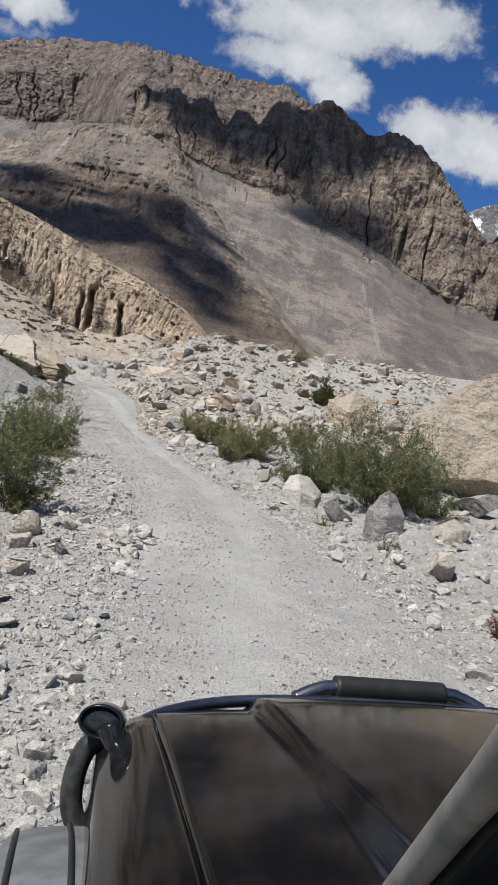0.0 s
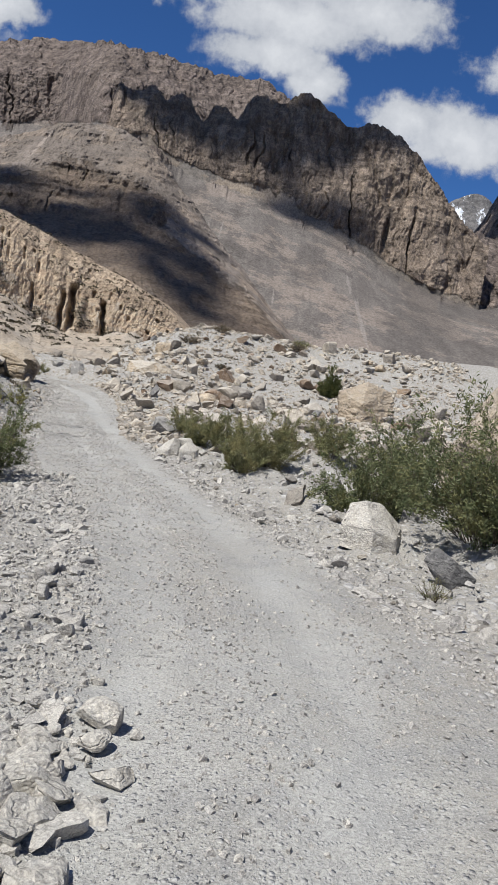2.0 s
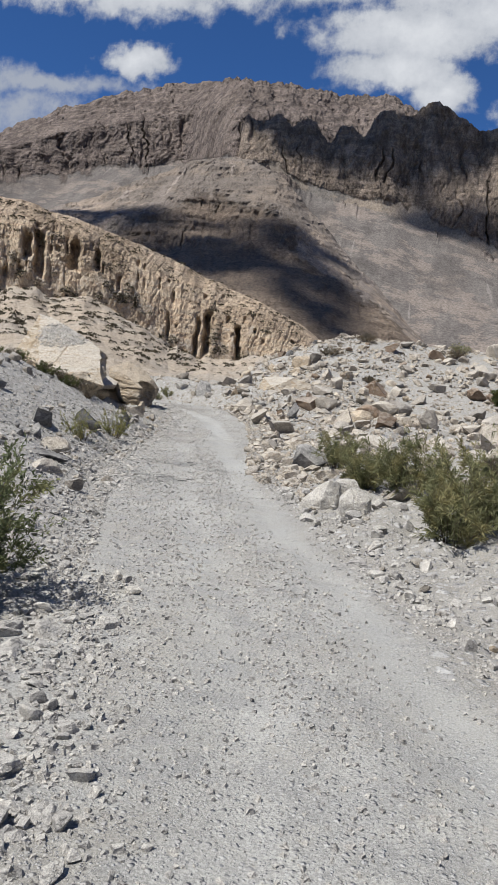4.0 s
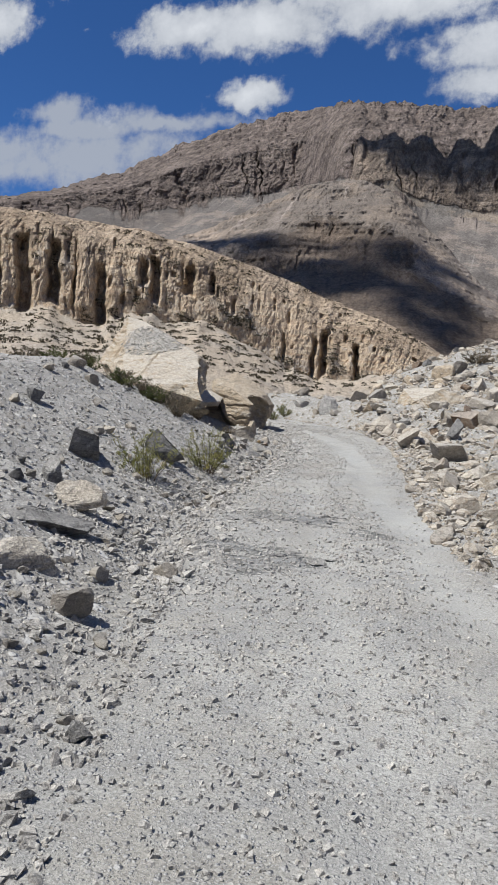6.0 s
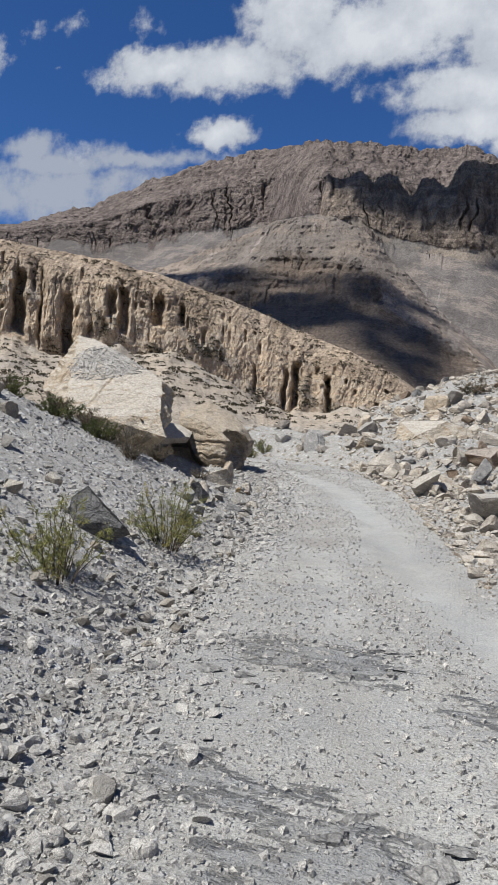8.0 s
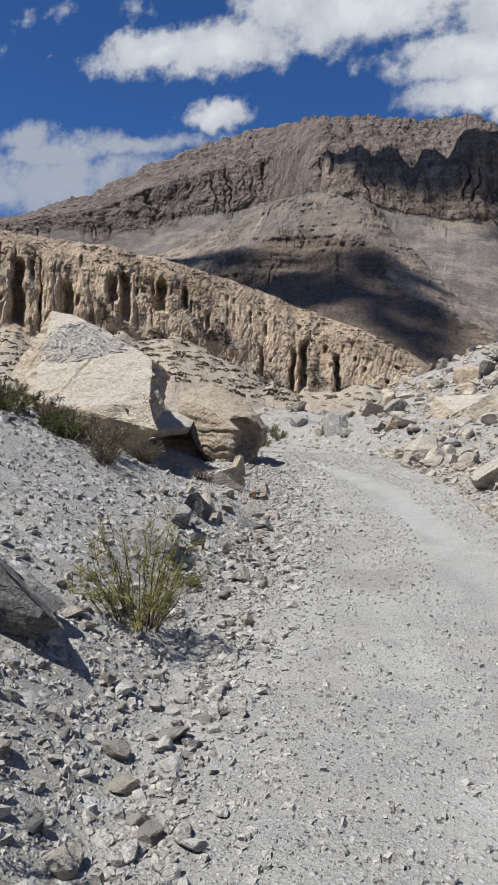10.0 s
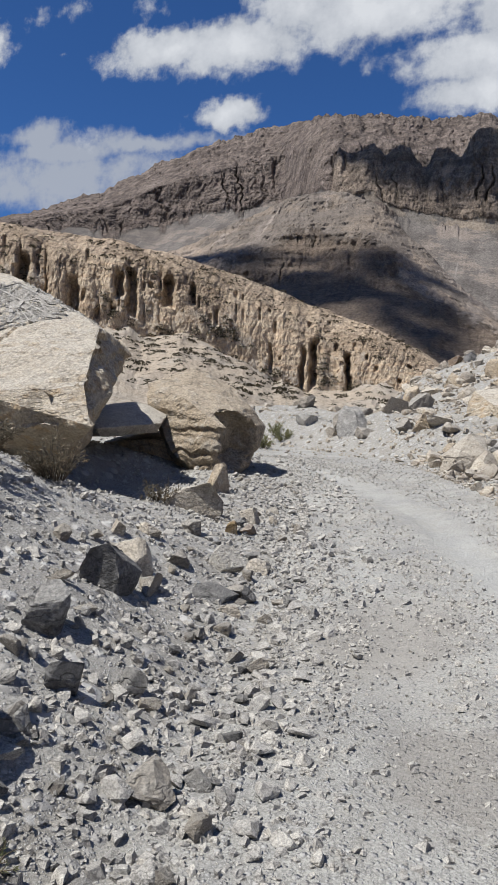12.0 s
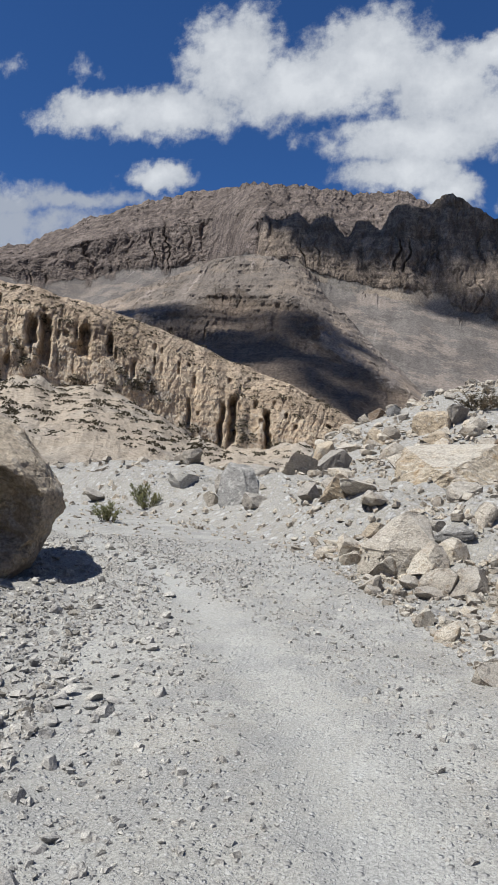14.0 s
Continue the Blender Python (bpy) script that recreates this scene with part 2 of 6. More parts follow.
def rock_material(name, a, b, c, vary="object", scale=1.0, tint=0.45, dust=(0.47, 0.455, 0.42), lie=0.42, veins=1.0):
    """Weathered stone: two-tone body, pale dust on top, fractures, grain."""
    m = Mat(name, 0.88, 0, 0.25)
    r = m.rand() if vary == "object" else m.island()
    n1, n2, n3 = m.noise(1.4 * scale, 5, 0.6, (1, 1, 1.4)), m.noise(7 * scale, 6, 0.7), m.noise(45 * scale, 4, 0.7)
    col = m.mix(m.remap(n1, 0.43, 0.57), a, b)
    col = m.mix(m.remap(n2, 0.52, 0.6), col, c)
    w = m.mix(m.remap(r, 0.0, 1.0), (0.55, 0.55, 0.56), (1.28, 1.26, 1.21))
    col = m.mix(tint * 2 if tint < 0.5 else 1.0, col, m.mix(1.0, col, w, "MULTIPLY"))
    col = m.mix(m.remap(m.steep(), 0.5, 0.95, 0.0, lie), col, dust)
    speck = m.mix(m.remap(n3, 0.4, 0.6), (0.74, 0.74, 0.75), (1.2, 1.19, 1.17))
    col = m.mix(1.0, col, speck, "MULTIPLY")
    n4 = m.noise(17 * scale, 7, 0.76, off=(1, 7, 3))
    col = m.mix(1.0, col, m.mix(m.remap(n4, 0.36, 0.5), (0.72, 0.71, 0.70), (1.04, 1.04, 1.04)), "MULTIPLY")
    seam = m.noise(1.1 * scale, 5, 0.6, (1, 1, 2.2), (2, 5, 1))
    line = m.remap(m.math("ABSOLUTE", m.math("SUBTRACT", seam, 0.5)), 0.0, 0.014)
    col = m.mix(1.0, col, m.mix(m.remap(line, 0, 1, 1 - 0.45 * veins, 1.0), (0.0, 0.0, 0.0), (1.0, 1.0, 1.0)), "MULTIPLY")
    crack = m.remap(m.noise(3.1 * scale, 4, 0.55, (1, 1, 1.5), (2, 5, 1)), 0.44, 0.5)
    h = m.math("ADD", m.math("MULTIPLY", n2, 1.0), m.math("ADD", m.math("MULTIPLY", n3, 0.3), m.math("MULTIPLY", crack, 0.25)))
    h = m.math("ADD", h, m.math("ADD", m.math("MULTIPLY", n4, 0.7), m.math("MULTIPLY", line, 0.25)))
    return m.done(col, h, 0.05 / scale, 0.8)


def mountain_material(name, cliff_a, cliff_b, scree_a, scree_b, warm):
    m = Mat(name, 0.95, 0, 0.1)
    z = m.attr("scree")
    s = m.noise(0.012, 7, 0.68, (1.4, 0.45, 0.5))
    t = m.noise(0.06, 9, 0.76, (1, 0.6, 0.40))
    f = m.noise(0.30, 6, 0.78, (1, 0.8, 0.7))
    band = m.noise(0.03, 6, 0.65, (0.2, 0.2, 2.6))
    bed = m.noise(0.05, 5, 0.6, (0.16, 0.16, 2.4), (5, 1, 3))
    big = m.noise(0.0045, 4, 0.55, off=(2, 6, 4))
    c = m.mix(m.remap(s, 0.42, 0.58), cliff_a, cliff_b)
    c = m.mix(m.remap(big, 0.48, 0.6, 0, 0.3), c, warm)
    c = m.mix(m.remap(band, 0.50, 0.60, 0, 0.3), c, warm)
    c = m.mix(1.0, c, m.mix(m.remap(t, 0.40, 0.60), (0.55, 0.54, 0.54), (1.38, 1.35, 1.31)), "MULTIPLY")
    c = m.mix(m.remap(bed, 0.545, 0.575, 0, 0.45), c, tuple(0.62 * q for q in cliff_a))
    streak = m.noise(0.04, 6, 0.62, (1, 0.15, 0.15))
    swirl = m.noise(0.011, 6, 0.66, off=(3, 8, 1))
    d = m.mix(m.remap(streak, 0.43, 0.57), scree_a, scree_b)
    d = m.mix(m.remap(swirl, 0.50, 0.55, 0, 0.75), d, warm)
    fan = m.noise(0.0042, 5, 0.6, (1, 0.5, 0.5), (8, 2, 6))
    d = m.mix(m.remap(fan, 0.49, 0.56, 0, 0.6), d, tuple(0.7 * q for q in scree_a))
    d = m.mix(m.remap(m.noise(0.02, 6, 0.65, off=(9, 3, 5)), 0.54, 0.60, 0, 0.6), d, tuple(0.72 * q for q in scree_a))
    chute = m.noise(0.055, 3, 0.5, (1, 0.05, 0.05), (1, 4, 2))
    d = m.mix(m.remap(chute, 0.665, 0.69, 0, 0.55), d, tuple(1.6 * q for q in scree_b))
    edge = m.remap(m.math("ADD", z, m.math("MULTIPLY", m.math("SUBTRACT", t, 0.5), 1.6)), 0.36, 0.64)
    col = m.mix(edge, c, d)
    col = m.mix(1.0, col, m.mix(m.remap(f, 0.40, 0.60), (0.70, 0.70, 0.70), (1.26, 1.26, 1.25)), "MULTIPLY")
    h = m.math("ADD", m.math("MULTIPLY", t, m.remap(edge, 0, 1, 1.0, 0.12)), m.math("MULTIPLY", f, m.remap(edge, 0, 1, 0.35, 0.08)))
    return m.done(col, h, 9.0, 0.9)


def sand_cliff_material():
    m = Mat("eroded_conglomerate", 0.95, 0, 0.1)
    tal, up = m.attr("talus"), m.attr("upper")
    a, b, c = m.noise(0.09, 6, 0.65), m.noise(1.3, 7, 0.76, (1, 1, 0.5)), m.noise(4.2, 5, 0.75)
    lay = m.noise(0.3, 5, 0.6, (0.12, 0.12, 3))
    streak = m.noise(0.9, 5, 0.65, (1, 1, 0.12), (3, 1, 0))
    col = m.mix(m.remap(a, 0.42, 0.58), (0.486, 0.395, 0.293), (0.568, 0.480, 0.367))
    col = m.mix(m.remap(lay, 0.5, 0.6, 0, 0.5), col, (0.516, 0.376, 0.260))
    col = m.mix(m.remap(streak, 0.5, 0.62, 0, 0.45), col, (0.389, 0.311, 0.225))
    col = m.mix(m.math("MULTIPLY", up, 0.65), col, m.mix(m.remap(a, 0.42, 0.58), (0.286, 0.229, 0.172), (0.401, 0.327, 0.254)))
    col = m.mix(1.0, col, m.mix(m.remap(b, 0.40, 0.60), (0.719, 0.689, 0.699), (1.26, 1.25, 1.22)), "MULTIPLY")
    t = m.mix(m.remap(b, 0.42, 0.58), (0.37, 0.313, 0.247), (0.532, 0.453, 0.366))
    t = m.mix(m.remap(m.noise(0.05, 5, 0.6, off=(7, 3, 0)), 0.48, 0.58, 0, 0.35), t, (0.401, 0.378, 0.344))
    e = m.noise(0.42, 6, 0.7, (1, 1, 0.6), (2, 2, 7))
    col = m.mix(1.0, col, m.mix(m.remap(e, 0.41, 0.59), (0.84, 0.83, 0.82), (1.12, 1.12, 1.11)), "MULTIPLY")
    lie = m.remap(m.steep(), 0.2, 0.5)
    col = m.mix(m.math("MULTIPLY", lie, m.remap(m.math("ADD", tal, m.math("MULTIPLY", m.math("SUBTRACT", a, 0.5), 1.2)), 0.3, 0.7)), col, t)
    col = m.mix(1.0, col, m.mix(m.remap(c, 0.4, 0.6), (0.78, 0.78, 0.78), (1.18, 1.18, 1.18)), "MULTIPLY")
    spots = m.remap(m.noise(0.75, 3, 0.5, off=(9, 1, 4)), 0.63, 0.67)
    col = m.mix(m.math("MULTIPLY", spots, m.math("MULTIPLY", m.math("MAXIMUM", up, tal), 0.8)), col, (0.0997, 0.0836, 0.0589))
    h = m.math("ADD", m.math("MULTIPLY", e, 1.0), m.math("ADD", m.math("MULTIPLY", b, 0.9), m.math("MULTIPLY", c, 0.4)))
    return m.done(col, h, 0.6, 0.85)


def leaf_material(name, a, b):
    m = Mat(name, 0.65, 0, 0.25)
    col = m.mix(m.island(), a, b)
    col = m.mix(m.remap(m.noise(2.2, 3), 0.48, 0.6, 0, 0.6), col, (b[0] * 1.35, b[1] * 1.15, b[2]))
    mat = m.done(col)
    tr, mx = m.N.new("ShaderNodeBsdfTranslucent"), m.N.new("ShaderNodeMixShader")
    mx.inputs[0].default_value = 0.35
    m.put(m.mix(1.0, col, REFLECT, "MULTIPLY"), tr.inputs["Color"])
    m.L.new(m.b.outputs[0], mx.inputs[1]), m.L.new(tr.outputs[0], mx.inputs[2])
    m.L.new(mx.outputs[0], m.N["Material Output"].inputs["Surface"])
    return mat


def snow_material():
    m = Mat("snow_streaked_rock", 0.85, 0, 0.2)
    a, b = m.noise(0.012, 7, 0.7, (1, 0.5, 0.35)), m.noise(0.05, 5, 0.7)
    rock = m.mix(m.remap(b, 0.42, 0.58), (0.11, 0.105, 0.105), (0.2, 0.19, 0.185))
    return m.done(m.mix(m.remap(a, 0.54, 0.57), rock, (0.72, 0.75, 0.8)), b, 14.0, 0.8)


M_GROUND = ground_material()
M_PALE = rock_material("pale_limestone", (0.476, 0.432, 0.372), (0.375, 0.34, 0.297), (0.531, 0.491, 0.431), veins=0.45)
M_GREY = rock_material("grey_slate_rock", (0.272, 0.266, 0.26), (0.206, 0.203, 0.2), (0.357, 0.35, 0.341), lie=0.3)
M_TAN = rock_material("tan_sandstone", (0.50, 0.415, 0.312), (0.43, 0.35, 0.255), (0.50, 0.44, 0.36), scale=0.5, tint=0.2, dust=(0.52, 0.46, 0.375), veins=0.7)
M_BUFF = rock_material("buff_sandstone", (0.405, 0.345, 0.27), (0.34, 0.285, 0.22), (0.41, 0.37, 0.315), scale=0.5, tint=0.1, dust=(0.43, 0.38, 0.31), veins=0.8)
M_WHITE = rock_material("white_limestone", (0.55, 0.522, 0.473), (0.473, 0.446, 0.396), (0.594, 0.572, 0.528), tint=0.1, veins=0.4)
M_CREAM = rock_material("cream_sandstone", (0.48, 0.415, 0.325), (0.435, 0.36, 0.262), (0.435, 0.33, 0.215), scale=0.5, tint=0.1, dust=(0.53, 0.492, 0.43), lie=0.9, veins=0.25)
M_OCHRE = rock_material("ochre_rock", (0.42, 0.30, 0.155), (0.34, 0.24, 0.13), (0.45, 0.37, 0.26), tint=0.1)
M_BROWN = rock_material("rust_brown_rock", (0.235, 0.165, 0.115), (0.29, 0.215, 0.155), (0.36, 0.30, 0.24), tint=0.2)
M_LOOSE = rock_material("loose_stone", (0.518, 0.495, 0.458), (0.414, 0.399, 0.38), (0.609, 0.589, 0.549), vary="island", scale=2.5, tint=0.24)
M_BANKSTONE = rock_material("bank_stone", (0.475, 0.452, 0.418), (0.35, 0.334, 0.311), (0.575, 0.552, 0.515), vary="island", scale=2.5, tint=0.3)
M_RUBBLE = rock_material("fallen_rubble", (0.553, 0.501, 0.421), (0.44, 0.392, 0.332), (0.357, 0.291, 0.221), vary="island", scale=1.6, tint=0.3)
M_MOUNT = mountain_material("mountain_rock", (0.149, 0.123, 0.111), (0.213, 0.177, 0.16), (0.137, 0.123, 0.115), (0.174, 0.157, 0.145), (0.25, 0.21, 0.183))
M_RIDGE = mountain_material("ridge_rock", (0.205, 0.168, 0.14), (0.295, 0.243, 0.2), (0.16, 0.144, 0.13), (0.2, 0.18, 0.16), (0.32, 0.262, 0.205))
M_SPUR = mountain_material("spur_rock", (0.238, 0.188, 0.15), (0.335, 0.267, 0.21), (0.195, 0.166, 0.143), (0.245, 0.209, 0.183), (0.345, 0.276, 0.217))
M_CLIFF = sand_cliff_material()
M_SNOW = snow_material()
M_CLOUD = plain("cloud_vapour", (0.85, 0.86, 0.88), 1.0, wear=0.1, scale=0.01, dist=1.0)
M_GREEN = leaf_material("tamarisk_leaf", (0.105, 0.13, 0.06), (0.205, 0.225, 0.115))
M_OLIVE = leaf_material("dry_olive_leaf", (0.17, 0.182, 0.085), (0.285, 0.283, 0.15))
M_YELLOW = leaf_material("yellow_green_leaf", (0.20, 0.215, 0.07), (0.34, 0.335, 0.125))
M_DARKGREEN = leaf_material("juniper_leaf", (0.075, 0.10, 0.035), (0.13, 0.145, 0.06))
M_SCRUB = leaf_material("dark_talus_scrub", (0.045, 0.04, 0.028), (0.085, 0.075, 0.05))
M_DRY = leaf_material("dry_scrub", (0.13, 0.11, 0.08), (0.22, 0.19, 0.14))
M_RED = leaf_material("red_stalk", (0.22, 0.07, 0.045), (0.33, 0.13, 0.09))
M_STEM = plain("twig_bark", (0.115, 0.088, 0.062), 0.9, wear=0.4)
M_PAINT = plain("dusty_black_paint", (0.012, 0.012, 0.013), 0.08, 0.0, 0.22, wear=0.5, scale=6, dist=0.0)
M_SIDE = plain("faded_grey_plastic", (0.16, 0.165, 0.17), 0.5, wear=0.3, scale=12)
M_TUBE = plain("worn_black_tube", (0.06, 0.06, 0.06), 0.4, 0.3, wear=0.5, scale=25)
M_CHROME = plain("brushed_steel_tube", (0.30, 0.31, 0.33), 0.34, 1.0, wear=0.3, scale=12)
M_RUBBER = plain("black_rubber", (0.018, 0.018, 0.018), 0.55, wear=0.3)
M_BLACK = plain("black_gloss_plastic", (0.012, 0.012, 0.013), 0.12, 0.0, 0.5, wear=0.1)
M_DARKGLASS = plain("dark_mirror_glass", (0.02, 0.024, 0.026), 0.05, 0.0, 0.5, wear=0.1)
M_MIRROR = plain("mirror_glass", (0.75, 0.8, 0.82), 0.03, 1.0, wear=0.05)
M_GUTTER = plain("worn_grey_trim", (0.24, 0.235, 0.215), 0.6, wear=0.3, scale=18)


# ---------------------------------------------------------------- numbers and meshes
def sstep(a, b, x):
    t = np.clip((x - a) / (b - a), 0, 1)
    return t * t * (3 - 2 * t)


def lattice(ix, iy, iz, seed):
    h = (ix.astype(np.int64) * 374761393 + iy.astype(np.int64) * 668265263 + iz.astype(np.int64) * 2147483647 + seed * 974634777) & 0x7FFFFFFF
    h = ((h ^ (h >> 13)) * 1274126177) & 0x7FFFFFFF
    return ((h ^ (h >> 16)) & 0xFFFF) / 65535.0


def vnoise(x, y, z=0.0, seed=0):
    """Smooth value noise, 0 to 1."""
    x, y, z = np.broadcast_arrays(np.asarray(x, float), np.asarray(y, float), np.asarray(z, float))
    xi, yi, zi = np.floor(x), np.floor(y), np.floor(z)
    fx, fy, fz = x - xi, y - yi, z - zi
    fx, fy, fz = (f * f * f * (f * (f * 6 - 15) + 10) for f in (fx, fy, fz))
    r = 0
    for a in (0, 1):
        for b in (0, 1):
            for c in (0, 1):
                wt = (fx if a else 1 - fx) * (fy if b else 1 - fy) * (fz if c else 1 - fz)
                r = r + wt * lattice(xi + a, yi + b, zi + c, seed)
    return r


def fbm(x, y, z=0.0, octaves=5, gain=0.5, seed=0):
    """Layered noise, about -1 to 1."""
    s, a, t = 0, 1.0, 0
    for i in range(octaves):
        s = s + a * (2 * vnoise(x * 2**i, y * 2**i, np.asarray(z) * 2**i, seed + i) - 1)
        t += a
        a *= gain
    return s / t * 1.6


def ridged(x, y, z=0.0, octaves=4, gain=0.5, seed=0):
    s, a, t = 0, 1.0, 0
    for i in range(octaves):
        s = s + a * (1 - np.abs(2 * vnoise(x * 2**i, y * 2**i, np.asarray(z) * 2**i, seed + i) - 1))
        t += a
        a *= gain
    return s / t


def mesh_from(name, co, faces, smooth=False):
    """co: (n, 3) array; faces: (m, k) array, all with k corners."""
    me = bpy.data.meshes.new(name)
    co, faces = np.asarray(co, np.float32), np.asarray(faces, np.int32)
    k = faces.shape[1]
    me.vertices.add(len(co)), me.loops.add(faces.size), me.polygons.add(len(faces))
    me.vertices.foreach_set("co", co.ravel())
    me.loops.foreach_set("vertex_index", faces.ravel())
    me.polygons.foreach_set("loop_start", np.arange(0, faces.size, k, dtype=np.int32))
    me.polygons.foreach_set("use_smooth", np.full(len(faces), smooth))
    me.update(calc_edges=True)
    me.validate()
    return me


def grid_faces(nu, nv):
    i = np.arange(nu * nv).reshape(nu, nv)
    return np.stack([i[:-1, :-1], i[1:, :-1], i[1:, 1:], i[:-1, 1:]], -1).reshape(-1, 4)


def paint(me, **layers):
    for k, v in layers.items():
        me.attributes.new(k, "FLOAT", "POINT").data.foreach_set("value", np.asarray(v, np.float32).ravel())


def thing(name, me, mat, label="", category="", group="", kind=""):
    ob = new(name, me)
    if me is not None and mat is not None and not me.materials:
        me.materials.append(mat)
    return tagged(ob, label, category, group, kind)


def part(name, bm, mat, parent, label="", smooth=False):
    """Links a bmesh (or a mesh) as one object under a thing or a part."""
    if isinstance(bm, bmesh.types.BMesh):
        me = bpy.data.meshes.new(name)
        bmesh.ops.recalc_face_normals(bm, faces=bm.faces)
        bm.to_mesh(me)
        bm.free()
    else:
        me = bm
    if smooth:
        me.polygons.foreach_set("use_smooth", np.full(len(me.polygons), True))
    if not me.materials:
        me.materials.append(mat)
    ob = new(name, me)
    ob.parent = parent
    return tagged(ob, label)


# ---------------------------------------------------------------- terrain
S = 1.1111  # metres to one unit of the site plan
ROAD_Y = np.array([-40, 0, 8, 14, 23, 28, 33, 37, 41, 47, 52, 56, 60, 66]) * S
ROAD_X = np.array([4, 0.8, 0.1, -1.0, -3.6, -5.4, -6.9, -7.5, -8.2, -9.6, -12.0, -15.5, -21, -30]) * S
RISE_Y = np.array([-40, 0, 3.2, 6.4, 10.2, 14.3, 23.1, 26, 33, 40.6, 47.6, 53, 60, 80]) * S
RISE_Z = np.array([1.5, 0, -0.3, -0.58, -0.82, -1.16, -1.72, -1.72, -1.81, -1.85, -1.6, -1.4, -1.3, -1.2]) * S
TRACK_Y = np.array([-40, 0, 7.5, 12.7, 19, 24.3, 28, 41.3, 46, 51, 56, 60])
TRACK_X = np.array([4, 0.9, 0.31, 0.17, -0.84, -2.0, -3.5, -7.5, -8.6, -10.4, -13.6, -18])
HILL_S = np.array([40, 46, 54.6, 61, 64.7, 68.7, 73.6, 78, 85, 110, 200]) * S
HILL_Z = np.array([-1.75, -1.6, -1.0, -0.2, 0.55, 1.46, 3.2, 3.9, 3.6, -1, -6]) * S


def smooth_interp(x, xs, ys, w):
    return sum(np.interp(x + o * w, xs, ys) for o in (-1, -0.5, 0, 0.5, 1)) / 5


def road_x(y):
    return smooth_interp(y, ROAD_Y, ROAD_X, 3.0)


def track_x(y):
    """The smoother wheel track."""
    return smooth_interp(y, TRACK_Y, TRACK_X, 1.5)


def shape(x, y):
    """Height without the small relief, and the distance from the middle of the track."""
    x, y = np.asarray(x, float), np.asarray(y, float)
    zr, d = smooth_interp(y, RISE_Y, RISE_Z, 2.0), x - road_x(y)
    hill = smooth_interp(y - 0.35 * np.clip(x, -15, 6.5), HILL_S, HILL_Z, 2.0)
    right = zr + sstep(2.2, 7, d) * 0.3 + np.maximum(hill - zr, 0) * sstep(1.8, 4, d)
    right = np.where(y > 53, zr + (hill - zr) * sstep(2.0, 4.5, d), right)
    edge = x + 10.2 + 0.17 * np.clip(y - 57, 0, 60)
    climb = 0.55 * sstep(-2.5, 2.5, edge) + 0.45 * sstep(0, 10, edge)
    low = zr + 0.8 * sstep(2.2, 5.5, d) * sstep(54, 58, y) - 0.02 * np.clip(y - 66, 0, 60)
    right = low + (right - low) * np.where(y > 57, climb, 1 - (1 - climb) * sstep(50, 57, y))
    k = sstep(21, 33, y) * (1 - 0.5 * sstep(43.8, 47, y)) * (1 - sstep(51, 57, y))
    e = np.maximum(-d - 2.1, 0)
    bank = 0.46 * np.minimum(e, 5.5) + 0.12 * np.clip(e - 5.5, 0, 60)
    flat = -0.03 * np.minimum(e, 9) + 0.03 * np.clip(e - 9, 0, 80)
    z = np.where(d > 0, right, low + bank * k + flat * (1 - k))
    return z - 8 * sstep(150, 500, np.hypot(x, y)), d


def ground_z(x, y):
    z, d = shape(x, y)
    off = sstep(1.5, 3.2, np.abs(d))
    far = 1 - sstep(90, 160, np.hypot(x, y))
    near, close = 1 - sstep(14, 45, np.abs(d)), 1 - sstep(7, 16, np.abs(d))
    z = z + (0.030 + 0.11 * off) * fbm(x * 0.55, y * 0.55, seed=3) * far * near + (0.012 + 0.035 * off) * fbm(x * 2.6, y * 2.6, seed=9, octaves=4) * far * close
    z = z + 0.35 * fbm(x * 0.16, y * 0.16, seed=21, octaves=3) * sstep(3, 9, np.abs(d)) * far
    z = z + 0.24 * fbm(x * 1.1, y * 1.1, seed=33, octaves=5, gain=0.6) * sstep(2.6, 4.5, d) * far * (0.25 * near + 0.75 * close)
    w = x - track_x(y)
    # hollow between the two great boulders
    z = z - 1.15 * np.exp(-(((x + 15.6) / 0.95) ** 2) - (((y - 50.2) / 1.7) ** 2))
    # overhung foot of the cream boulder
    z = z - 0.42 * np.exp(-(((x + 15.3) / 1.2) ** 2) - (((y - 48.1) / 0.8) ** 2))
    return z - 0.035 * (np.exp(-((w / 0.3) ** 2)) + np.exp(-(((w + 1.5) / 0.3) ** 2)))


def stretch_axis(core, step, far, grow):
    """Positions: even steps within the core, growing ones beyond it."""
    a = list(np.arange(core[0], core[1] + step / 2, step))
    s = step
    while a[-1] < far:
        s *= grow
        a.append(a[-1] + s)
    s = step
    while a[0] > -far:
        s *= grow
        a.insert(0, a[0] - s)
    return np.array(a)


# grey bedrock and brown earth that show in the track: place and half-widths
BED = [(-7.5, 35.4, 0.95, 0.55), (-6.1, 34.4, 0.5, 0.3), (-6.95, 32.5, 0.6, 0.55), (-7.9, 33.0, 0.3, 0.35), (-7.1, 31.8, 0.35, 0.35)]
SOIL = [(-9.7, 44.3, 0.75, 1.5), (-9.0, 42.0, 0.5, 0.7)]


